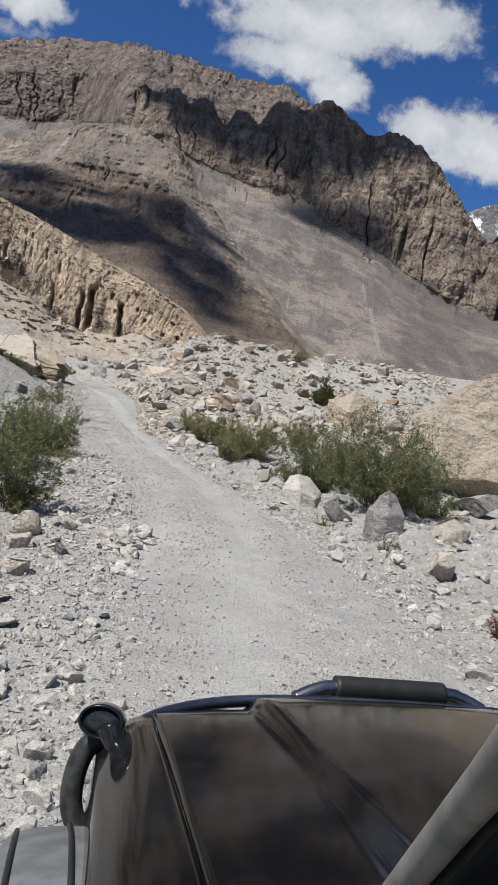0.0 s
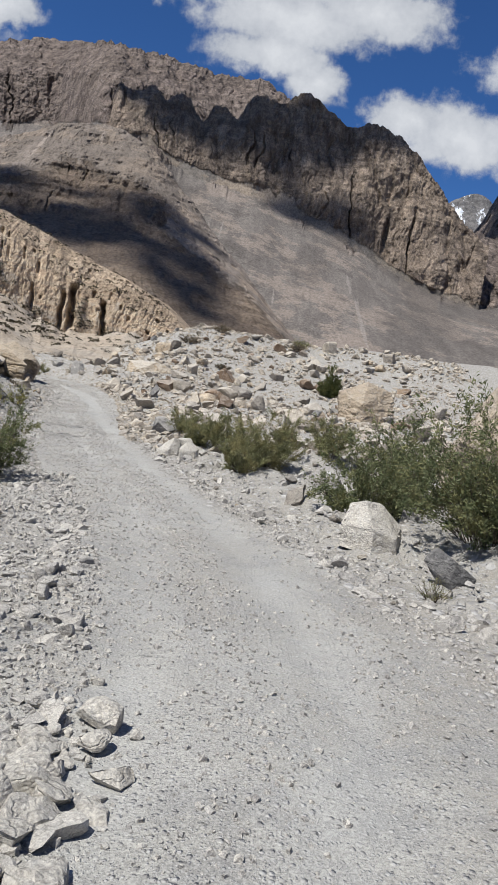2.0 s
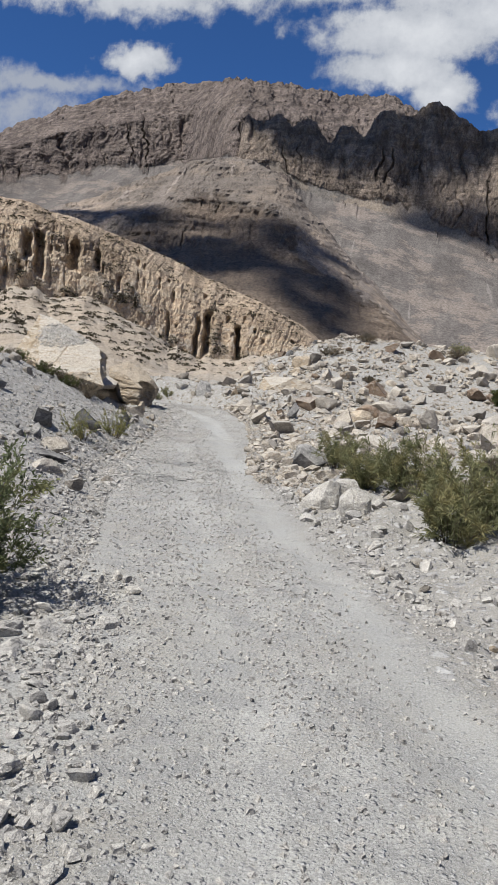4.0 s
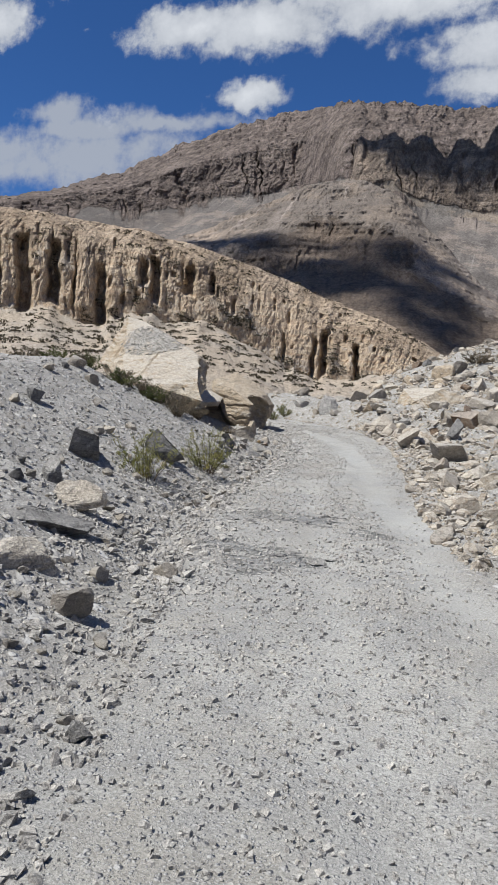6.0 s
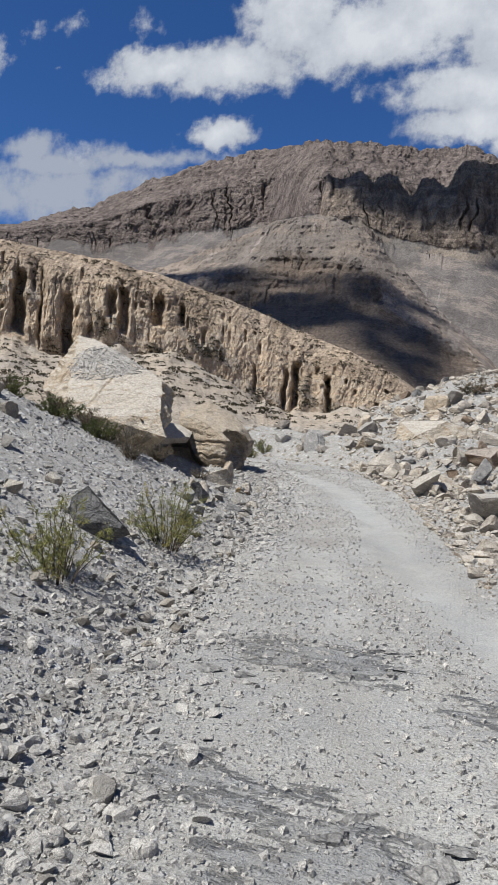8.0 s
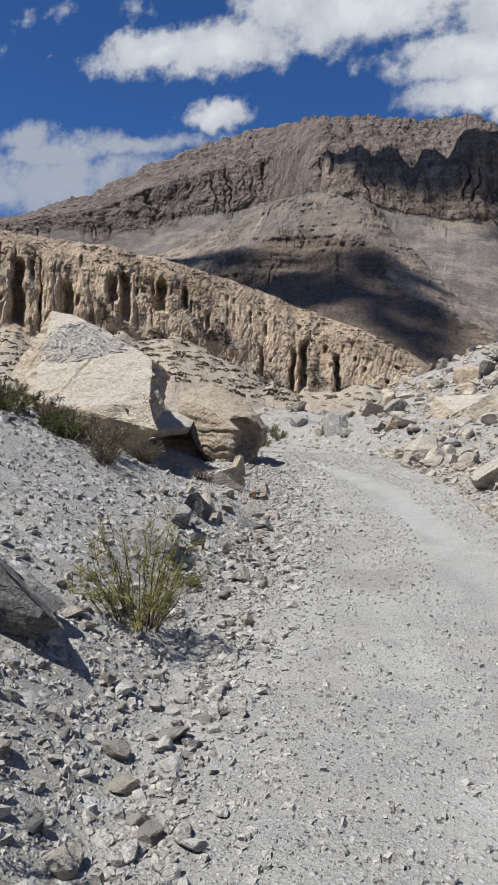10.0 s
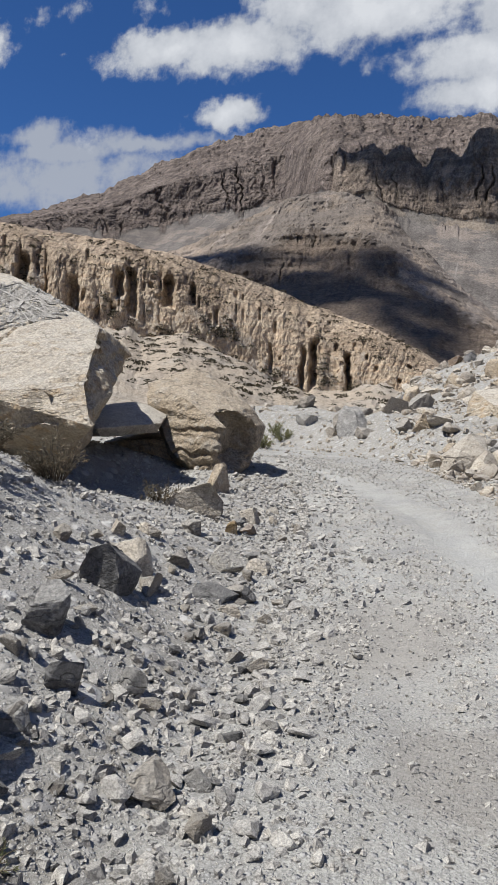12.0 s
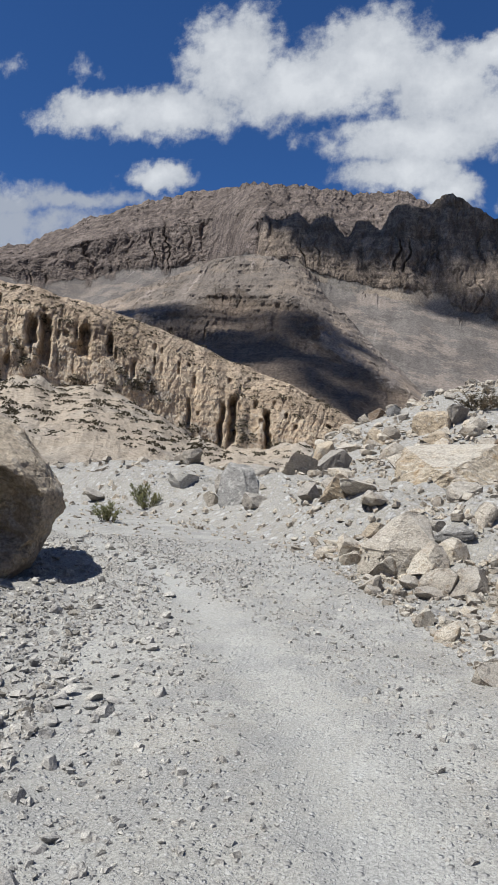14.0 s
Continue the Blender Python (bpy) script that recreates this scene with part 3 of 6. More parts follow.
def build_ground():
    dd, yy = stretch_axis((-6.5, 6.5), 0.15, 4000, 1.085), stretch_axis((-2, 60), 0.19, 4000, 1.1)
    D, Y = np.meshgrid(dd, yy, indexing="ij")
    X = road_x(Y) + D
    Z = ground_z(X, Y)
    me = mesh_from("ground", np.stack([X, Y, Z], -1).reshape(-1, 3), grid_faces(len(dd), len(yy)), True)
    wob = fbm(X * 0.4, Y * 0.4, seed=5)
    road = 1 - sstep(1.7, 2.5, np.abs(D + 0.4 * wob))
    W = X - track_x(Y) + 0.3 * wob
    ruts = 0.7 * np.exp(-((W / 0.6) ** 2)) + 0.55 * np.exp(-(((W + 1.6) / 0.5) ** 2))
    dust = np.clip(ruts * (0.75 + 0.4 * fbm(X * 0.7, Y * 0.5, seed=8)), 0, 1) * road
    bank = sstep(2.0, 3.0, -D + 0.5 * wob) * sstep(20, 31, Y) * (1 - sstep(48, 55, Y))
    soil = sum(np.exp(-(((X - u) / a) ** 2) - (((Y - v) / c) ** 2)) for u, v, a, c in SOIL)
    bed = sum(np.exp(-(((X - u + 0.25 * (Y - v)) / a) ** 2) - (((Y - v) / c) ** 2)) for u, v, a, c in BED)
    paint(me, road=road, dust=dust, bank=bank, soil=soil, bed=bed)
    thing("ground", me, M_GROUND, "pale dusty gravel track and stony valley ground", "ground", kind="structure")


build_ground()


# ---------------------------------------------------------------- mountains
O = np.array([-4.5, 22.0, 0.4])


def massif(name, az, shells, counts, mat, label, flute=0.0, seed=0, jag=0.35, rough=14.0, scree=None, floor=0.25, crag=0.0, strata=0.0, calm=0.55):
    """A mountain flank in rings. shells: (radius, elevation) curves over az from the foot to behind the crest; counts: rows between them."""
    R, E, C = [], [], []
    for i, n in enumerate(counts):
        for t in np.linspace(0, 1, n, endpoint=False):
            R.append(shells[i][0] * (1 - t) + shells[i + 1][0] * t)
            za, zb = shells[i][0] * np.tan(np.radians(shells[i][1])), shells[i + 1][0] * np.tan(np.radians(shells[i + 1][1]))
            E.append(za * (1 - t) + zb * t)
            C.append(np.full_like(az, i + t))
    R, Z, C = np.array(R).T, np.array(E).T, np.array(C).T
    A = np.repeat(np.radians(az)[:, None], R.shape[1], 1)
    X, Y = O[0] + R * np.sin(A), O[1] + R * np.cos(A)
    top = len(shells) - 2
    arc = A * 1700
    # scree runs up into the gullies of the cliff
    tongue = 0.5 * (ridged(arc / 105, 0 * arc, seed=seed + 21, octaves=2) ** 2 - 0.35) + 0.12 * fbm(arc / 14, Z / 60, seed=seed + 22, octaves=3)
    cliff = sstep(0.86, 1.12, C - 0.55 * tongue * (C < 2)) * (1 - sstep(top + 0.3, top + 1, C))
    upper = sstep(1.7, 2.2, C) if top == 3 else 0 * C
    bend = arc + 15 * fbm(arc / 60, Z / 55, seed=seed + 40, octaves=5) + 0.10 * Z
    ribs = 0
    for wide, tall, deep in ((130, 700, 0.85), (52, 330, 0.62), (21, 170, 0.36), (9, 80, 0.17), (4.6, 36, 0.07)):
        some = sstep(0.25, 0.75, vnoise(arc / (2.5 * wide), Z / (0.5 * tall), seed=seed + 60 + int(wide)))
        ribs = ribs + deep * (0.25 + some) * ridged(bend / wide, Z / tall, seed=seed + int(wide), octaves=3, gain=0.5) ** 2.5
    dr = flute * cliff * (ribs - 0.8) * (1 - calm * upper)
    dr = dr + rough * fbm(arc / 85, (R + Z) / 150, seed=seed + 7, octaves=7, gain=0.6) * (floor + (1.0 - floor) * cliff)
    cleft = sstep(0.86, 0.985, ridged(bend / 34, Z / 420, seed=seed + 12, octaves=1)) * sstep(0.40, 0.62, vnoise(arc / 50, Z / 70, seed=seed + 13))
    dr = dr + 0.55 * flute * cleft * cliff * (1 - 0.8 * upper)
    dr = dr + crag * cliff * (ridged(X / 22, Y / 22, Z / 36, seed=seed + 14, octaves=6, gain=0.7) - 0.6)
    dr = dr + strata * (vnoise(arc / 260, 0 * arc, (Z + 0.10 * arc) / 17, seed=seed + 15) + 0.5 * vnoise(arc / 90, 0 * arc, Z / 6, seed=seed + 16) - 0.75) * (0.3 + 0.7 * cliff)
    dz = jag * cliff * sstep(top - 0.5, top, C) * (34 * (ridged(arc / 38, Z / 300, seed=seed + 3, octaves=4, gain=0.6) - 0.62) + 16 * fbm(arc / 150, 0 * arc, seed=seed + 4) + 16 * (ridged(arc / 12, Z / 60, seed=seed + 5, octaves=3) - 0.6))
    X, Y = X + dr * np.sin(A), Y + dr * np.cos(A)
    co = np.stack([X, Y, Z + O[2] + dz], -1).reshape(-1, 3)
    me = mesh_from(name, co, grid_faces(*R.shape), crag == 0)
    paint(me, scree=(1 - cliff) if scree is None else np.full_like(C, scree) + 0.15 * sstep(0.7, 0, C) + 0.42 * sstep(1.35, 2.0, C + 0.35 * fbm(arc / 140, Z / 40, seed=seed + 17)))
    return thing(name, me, mat, label, "mountain", kind="structure")


def curve(az, pts, w=0.5):
    p = np.array(pts)
    return smooth_interp(az, p[:, 0], p[:, 1], w)


def build_mountains():
    az = np.concatenate([np.linspace(-75, -42, 90, endpoint=False), np.linspace(-42, 22, 900), np.linspace(22.4, 75, 90)])
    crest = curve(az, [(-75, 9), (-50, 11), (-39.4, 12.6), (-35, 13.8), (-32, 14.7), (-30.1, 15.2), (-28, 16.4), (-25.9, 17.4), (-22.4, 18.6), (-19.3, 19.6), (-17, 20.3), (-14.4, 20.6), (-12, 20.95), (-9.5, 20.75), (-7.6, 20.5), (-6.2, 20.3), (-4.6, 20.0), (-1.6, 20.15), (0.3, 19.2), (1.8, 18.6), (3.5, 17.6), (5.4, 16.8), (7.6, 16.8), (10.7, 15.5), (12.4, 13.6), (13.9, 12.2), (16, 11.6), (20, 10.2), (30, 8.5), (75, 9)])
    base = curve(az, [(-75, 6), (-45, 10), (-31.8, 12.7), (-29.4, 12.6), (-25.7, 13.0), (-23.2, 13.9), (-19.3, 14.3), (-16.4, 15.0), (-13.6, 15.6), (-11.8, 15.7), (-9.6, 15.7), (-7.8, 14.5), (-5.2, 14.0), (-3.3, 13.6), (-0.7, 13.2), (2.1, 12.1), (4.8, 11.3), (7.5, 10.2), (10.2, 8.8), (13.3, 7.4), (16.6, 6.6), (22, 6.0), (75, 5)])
    near = sstep(-17, -12.5, az)
    rb, rc = 1950 - 450 * near, 2400 - 400 * near
    foot = curve(az, [(-75, 1.5), (0, 1.6), (10, 1.2), (20, 0.5), (75, 0.5)])
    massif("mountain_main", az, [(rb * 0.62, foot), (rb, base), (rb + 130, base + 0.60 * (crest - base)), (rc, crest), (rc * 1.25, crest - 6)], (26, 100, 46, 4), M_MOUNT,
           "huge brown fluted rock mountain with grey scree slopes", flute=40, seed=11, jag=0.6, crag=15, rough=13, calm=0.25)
    # the darker toothed ridge that stands before it
    az = np.linspace(-13.2, 17, 640)
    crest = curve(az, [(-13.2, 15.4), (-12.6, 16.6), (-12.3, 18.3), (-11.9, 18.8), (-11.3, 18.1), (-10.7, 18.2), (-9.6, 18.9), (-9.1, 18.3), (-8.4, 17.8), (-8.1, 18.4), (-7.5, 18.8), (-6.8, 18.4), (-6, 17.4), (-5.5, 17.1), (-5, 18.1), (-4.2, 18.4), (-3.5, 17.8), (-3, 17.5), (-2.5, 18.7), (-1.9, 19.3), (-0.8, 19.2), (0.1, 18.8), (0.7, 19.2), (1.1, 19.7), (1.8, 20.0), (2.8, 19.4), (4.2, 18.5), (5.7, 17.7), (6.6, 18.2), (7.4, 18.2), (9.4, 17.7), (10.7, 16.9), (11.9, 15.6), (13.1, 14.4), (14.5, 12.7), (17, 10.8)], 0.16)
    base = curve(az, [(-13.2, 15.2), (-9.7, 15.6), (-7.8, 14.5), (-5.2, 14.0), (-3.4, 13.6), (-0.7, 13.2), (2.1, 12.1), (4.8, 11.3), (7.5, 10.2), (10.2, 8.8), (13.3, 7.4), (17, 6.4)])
    flat = np.full_like(az, 1.0)
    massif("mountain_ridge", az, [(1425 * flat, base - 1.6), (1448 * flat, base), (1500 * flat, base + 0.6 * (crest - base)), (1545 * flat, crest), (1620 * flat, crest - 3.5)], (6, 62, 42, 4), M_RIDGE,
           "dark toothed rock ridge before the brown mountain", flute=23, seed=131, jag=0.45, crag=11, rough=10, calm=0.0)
    az = np.linspace(-46, 9, 600)
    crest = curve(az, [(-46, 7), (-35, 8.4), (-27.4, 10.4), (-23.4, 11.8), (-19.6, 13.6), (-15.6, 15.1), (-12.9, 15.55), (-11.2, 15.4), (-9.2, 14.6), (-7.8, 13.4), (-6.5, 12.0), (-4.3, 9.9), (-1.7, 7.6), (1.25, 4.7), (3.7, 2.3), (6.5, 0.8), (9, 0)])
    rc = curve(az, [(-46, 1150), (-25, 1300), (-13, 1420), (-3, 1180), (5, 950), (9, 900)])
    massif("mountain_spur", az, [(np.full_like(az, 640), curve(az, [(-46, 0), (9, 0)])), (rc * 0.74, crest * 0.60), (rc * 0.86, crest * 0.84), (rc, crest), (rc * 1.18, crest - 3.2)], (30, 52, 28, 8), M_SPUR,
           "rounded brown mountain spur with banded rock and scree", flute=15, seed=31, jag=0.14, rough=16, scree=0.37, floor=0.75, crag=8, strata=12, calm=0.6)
    az = np.linspace(12, 60, 260)
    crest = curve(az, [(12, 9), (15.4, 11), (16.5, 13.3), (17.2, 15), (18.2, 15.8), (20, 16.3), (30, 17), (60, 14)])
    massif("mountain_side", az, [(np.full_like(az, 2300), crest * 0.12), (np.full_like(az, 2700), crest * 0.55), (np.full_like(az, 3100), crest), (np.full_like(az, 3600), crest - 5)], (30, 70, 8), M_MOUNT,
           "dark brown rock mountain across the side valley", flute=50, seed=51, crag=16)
    az = np.linspace(9, 21, 90)
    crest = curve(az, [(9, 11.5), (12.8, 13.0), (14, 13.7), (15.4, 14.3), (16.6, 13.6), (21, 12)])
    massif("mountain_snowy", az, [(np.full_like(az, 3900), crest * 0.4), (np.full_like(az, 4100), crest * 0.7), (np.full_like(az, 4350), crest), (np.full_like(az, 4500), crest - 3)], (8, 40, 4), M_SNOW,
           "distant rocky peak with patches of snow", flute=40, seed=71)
    az = np.linspace(72, 288, 240)
    crest = 10 + 5 * fbm(az / 25, 0 * az, seed=4)
    massif("mountain_behind", az, [(np.full_like(az, 900), crest * 0.1), (np.full_like(az, 1500), crest * 0.5), (np.full_like(az, 2100), crest), (np.full_like(az, 2500), crest - 4)], (12, 30, 4), M_MOUNT,
           "brown rock mountains closing the valley", flute=40, seed=91)


build_mountains()


def build_sand_cliff():
    """Steep bank of eroded conglomerate with deep gullies, a talus apron below it."""
    az = np.concatenate([np.linspace(-62, -46, 70, endpoint=False), np.linspace(-46, -2.5, 860)])
    top = curve(az, [(-62, 11), (-45, 12.1), (-39, 12.2), (-35, 12.15), (-31.2, 11.8), (-27, 11.1), (-22.5, 10.0), (-18, 8.7), (-13.6, 6.9), (-9.6, 5.2), (-6, 3.4), (-4.2, 1.9), (-2.5, 0.2)])
    base = curve(az, [(-62, 3.5), (-45, 4.5), (-31.6, 4.4), (-27.6, 5.0), (-23.3, 4.3), (-18.9, 2.7), (-14.5, 1.5), (-11.4, 1.2), (-8.7, 1.0), (-5, 0.5), (-2.5, -0.6)])
    calm = base
    base = base + (0.75 * fbm(az / 3.2, 0 * az, seed=68, octaves=3) + 1.5 * np.maximum(ridged(az / 4.6, 0 * az, seed=75, octaves=1) - 0.62, 0)) * sstep(-3, -14, az)
    r0 = curve(az, [(-62, 215), (-40, 230), (-24, 238), (-11, 246), (-4, 250), (-2.5, 250)])
    A = np.radians(az)
    zb, zt, zs = (r0 * np.tan(np.radians(q)) for q in (base, top, calm))
    steep = sstep(-10, -24, az)
    bold = curve(az, [(-62, 1), (-34, 1), (-24.5, 0.85), (-22.5, 0.3), (-16, 0.25), (-14.8, 0.5), (-11, 0.5), (-9.8, 0.2), (-2.5, 0.1)]) * (0.55 + 0.45 * sstep(-0.2, 0.3, fbm(az / 4.0, 0 * az + 3, seed=72, octaves=2)))
    rows = []
    for t in np.linspace(0, 1, 36, endpoint=False):
        rows.append((r0 * (0.36 + 0.64 * t), -4.5 * (1 - t) + zs * t ** 1.55 + (zb - zs) * t ** 2.2, 0 * A, 1 + 0 * A, 0 * A))
    for t in np.linspace(0, 1, 115, endpoint=False):
        out = (zt - zb) * (0.30 * t + 0.62 * t ** (2.0 + 1.2 * steep))
        env = sstep(-0.02, 0.14, t) * (1 - sstep(0.42 + 0.22 * steep, 0.95, t)) * bold
        rows.append((r0 + out, zb + (zt * 1.10 - zb) * t, env, 1 - sstep(0.0, 0.42, t + 0.42 * fbm(az * 0.9, 0 * az + 4 * t, seed=73)), sstep(0.28, 0.72, t + 0.25 * fbm(az / 2.2, 0 * az + 3 * t, seed=77))))
    for t in np.linspace(0, 1, 12):
        rows.append((r0 + (zt - zb) * (0.925 + 3.0 * t), zt * 1.10 + (zt - zb) * 0.25 * t, 0 * A, 0 * A, 1 + 0 * A))
    R, Z, F, T, U = (np.array([r[i] for r in rows]).T for i in range(5))
    AA = np.repeat(A[:, None], R.shape[1], 1)
    arc = AA * 240
    bend = arc + 1.5 * fbm(arc / 7, Z / 9, seed=61, octaves=5)
    pillar = ridged(bend / 9.0, Z / 60, seed=62, octaves=2) ** 5 * 6.0 + ridged(bend / 3.4, Z / 26, seed=63, octaves=2) ** 4 * 2.2 + ridged(bend / 1.25, Z / 12, seed=76, octaves=2) ** 3 * 0.7
    bay = fbm(arc / 30, Z / 90, seed=64, octaves=3)
    rill = ridged((bend - 0.35 * Z) / 2.3, Z / 14, seed=69, octaves=3) ** 2
    R = R + F * (pillar - 2.2 + 4.5 * bay) + (0.7 * (1 - T) + 0.3 * U) * rill
    v = (Z - zb[:, None]) / (zt - zb)[:, None]
    for a, w, dp, lo, hi in SLITS:
        m = np.exp(-((((np.degrees(AA) - a) + 0.16 * fbm(Z / 5, arc * 0, seed=int(-a * 10))) / w) ** 4)) * sstep(lo - 0.08, lo + 0.05, v) * (1 - sstep(hi - 0.1, hi + 0.05, v))
        R = R + dp * m
    g = np.random.default_rng(15)
    for _ in range(75):
        a, c = g.uniform(-42, -6), g.uniform(0.18, 0.92)
        w, q = g.uniform(0.07, 0.2), g.uniform(0.02, 0.075)
        R = R + g.uniform(1.0, 2.6) * np.exp(-(((np.degrees(AA) - a) / w) ** 4) - (((v - c) / q) ** 4))
    X, Y = O[0] + R * np.sin(AA), O[1] + R * np.cos(AA)
    lump = fbm(arc / 1.5, R / 2.5, Z / 3.4, seed=66, octaves=5, gain=0.7)
    knob = ridged(X / 1.7, Y / 1.7, Z / 2.0, seed=74, octaves=4, gain=0.65) - 0.62
    fine = ridged(X / 0.95, Y / 0.95, Z / 1.15, seed=78, octaves=3, gain=0.6) - 0.62
    R = R + (0.2 * F + 0.4) * lump - (0.6 + 0.5 * U) * knob * (1 - 0.5 * T) - 0.45 * fine * (1 - 0.5 * T)
    Z = Z + O[2] + (0.5 * T + 0.5) * fbm(X / 8, Y / 8, seed=67, octaves=5) * 1.1
    X, Y = O[0] + R * np.sin(AA), O[1] + R * np.cos(AA)
    me = mesh_from("sand_cliff", np.stack([X, Y, Z], -1).reshape(-1, 3), grid_faces(*R.shape))
    paint(me, talus=T, upper=U)
    thing("sand_cliff", me, M_CLIFF, "ochre eroded conglomerate cliff with deep vertical gullies", "cliff", kind="structure")


# azimuth, half-width in degrees, depth, lower and upper end as parts of the face
SLITS = [(-11.3, 0.2, 8, 0.05, 0.55), (-13.9, 0.28, 8, 0.05, 0.62), (-14.6, 0.18, 6, 0.05, 0.5), (-24.3, 0.4, 8, 0.4, 0.8), (-27.0, 0.35, 8, 0.2, 0.75), (-28.0, 0.35, 7, 0.4, 0.7), (-22.6, 0.2, 5, 0.5, 0.75),
         (-31.0, 0.35, 7, 0.0, 0.6), (-34.5, 0.4, 8, 0.1, 0.75), (-36.6, 0.5, 9, 0.0, 0.8), (-38.6, 0.4, 8, 0.2, 0.8), (-21, 0.15, 3, 0.3, 0.5), (-17, 0.14, 3, 0.1, 0.4)]
build_sand_cliff()


def build_cloud(lobes, seed, step=6.0, gaps=0.0):
    """A ragged cloud high overhead, out of view, whose shadow lies on the mountain. lobes: where their shadows fall at valley level (x, y) and half-widths."""
    p = np.array(lobes, float)
    lo, hi = (p[:, :2] - 1.35 * p[:, 2:]).min(0), (p[:, :2] + 1.35 * p[:, 2:]).max(0)
    nu, nv = (int(q) for q in (hi - lo) / step)
    u, v = np.meshgrid(np.linspace(lo[0], hi[0], nu), np.linspace(lo[1], hi[1], nv), indexing="ij")
    f = np.max([1 - np.hypot((u - x) / a, (v - y) / c) for x, y, a, c in lobes], 0)
    f = f + 0.55 * fbm(u / 110, v / 110, seed=seed, octaves=6, gain=0.62)
    thin = sstep(0.43, 0.5, fbm(u / 20, v / 30, seed=seed + 1, octaves=3, gain=0.6)) * gaps
    f = f - 2.0 * thin
    rise = np.array(SUN) / SUN.z * 4600
    th = np.maximum(f, 0) ** 0.6 * 60
    keep = (f > 0.04).ravel()
    faces = grid_faces(nu, nv)
    faces = faces[keep[faces].all(1)]
    X, Y = u + rise[0], v + rise[1]
    co = np.concatenate([np.stack([X, Y, rise[2] + th], -1).reshape(-1, 3), np.stack([X, Y, rise[2] - th * 0.25], -1).reshape(-1, 3)])
    me = mesh_from("cloud", co, np.concatenate([faces, faces[:, ::-1] + nu * nv]), True)
    thing("cloud", me, M_CLOUD, "white fair-weather cloud drifting over the mountain", "cloud", group="clouds", kind="structure")


build_cloud([(-400, 1170, 90, 70), (-290, 1150, 110, 80), (-180, 1120, 110, 95), (-95, 1125, 85, 100), (-95, 1000, 100, 130), (-45, 880, 60, 130), (-20, 1180, 50, 45), (-215, 1020, 120, 80)], 3, gaps=1.0)
build_cloud([(-70, 1715, 70, 45), (10, 1690, 90, 65), (100, 1680, 100, 66), (200, 1695, 110, 74), (300, 1712, 110, 56), (400, 1722, 110, 48), (490, 1725, 80, 50), (150, 1555, 70, 32), (270, 1560, 60, 30)], 8)
build_cloud([(1250, 3350, 520, 420)], 12, 14.0)

from mathutils.bvhtree import BVHTree

# ---------------------------------------------------------------- rocks
def ico(level):
    bm = bmesh.new()
    bmesh.ops.create_icosphere(bm, subdivisions=level, radius=1.0)
    co = np.array([v.co for v in bm.verts])
    fa = np.array([[v.index for v in f.verts] for f in bm.faces])
    bm.free()
    return co, fa


ICO = {k: ico(k) for k in (1, 2, 3, 4)}
ICO[0] = (np.array([(x, y, z) for z in (-1, 1) for y in (-1, 1) for x in (-1, 1)], float), np.array([(0, 2, 1), (1, 2, 3), (4, 5, 6), (5, 7, 6), (0, 1, 4), (1, 5, 4), (2, 6, 3), (3, 6, 7), (0, 4, 2), (2, 4, 6), (1, 3, 5), (3, 7, 5)]))


def stone(seed, level=3, planes=11, rough=0.05):
    """An angular broken stone about two units across: a ball cut by random planes."""
    g = np.random.default_rng(seed)
    co, fa = ICO[level]
    v = co * g.uniform(0.75, 1.25, 3)
    if level == 0:
        v = v * g.uniform(0.62, 1.1, (8, 1)) + g.uniform(-0.36, 0.36, (8, 3))
        v[4:, :2] = v[4:, :2] * g.uniform(0.35, 0.95) + g.uniform(-0.25, 0.25, 2)
        return v / np.abs(v).max(), fa
    for _ in range(planes):
        n = g.normal(size=3)
        n /= np.linalg.norm(n)
        over = np.maximum(v @ n - g.uniform(0.30, 0.68), 0)
        v = v - over[:, None] * n
    v = v * (1 + rough * fbm(co[:, 0] * 2.5 + seed, co[:, 1] * 2.5, co[:, 2] * 2.5, octaves=3 if level < 4 else 6, gain=0.58, seed=seed)[:, None])
    return v / np.abs(v).max(), fa


def gz(x, y):
    return float(ground_z(np.array([x]), np.array([y]))[0])


def boulder(x, y, w, d, h, turn, mat, label, seed, sink=0.28, tilt=0.0, level=3, planes=11, group="", name="boulder"):
    """One angular boulder, w by d by h metres, bedded in the ground."""
    v, f = stone(seed, level, planes, 0.05 if level < 4 else 0.085)
    v = v * (w / 2, d / 2, h / (2 - 2 * sink))
    ob = thing(name, mesh_from(name, v, f), mat, label, "rock" if w < 1.2 else "boulder", group)
    low = (1 - 2 * sink) * h / (2 - 2 * sink)
    lie = 0.4 * gz(x, y) + 0.6 * min(gz(x + 0.35 * p * w, y + 0.35 * q * d) for p, q in ((1, 0), (-1, 0), (0, 1), (0, -1)))
    ob.matrix_world = Matrix.Translation((x, y, lie + low)) @ pose(0, 0, 0, tilt, tilt * 0.6, turn)
    return ob


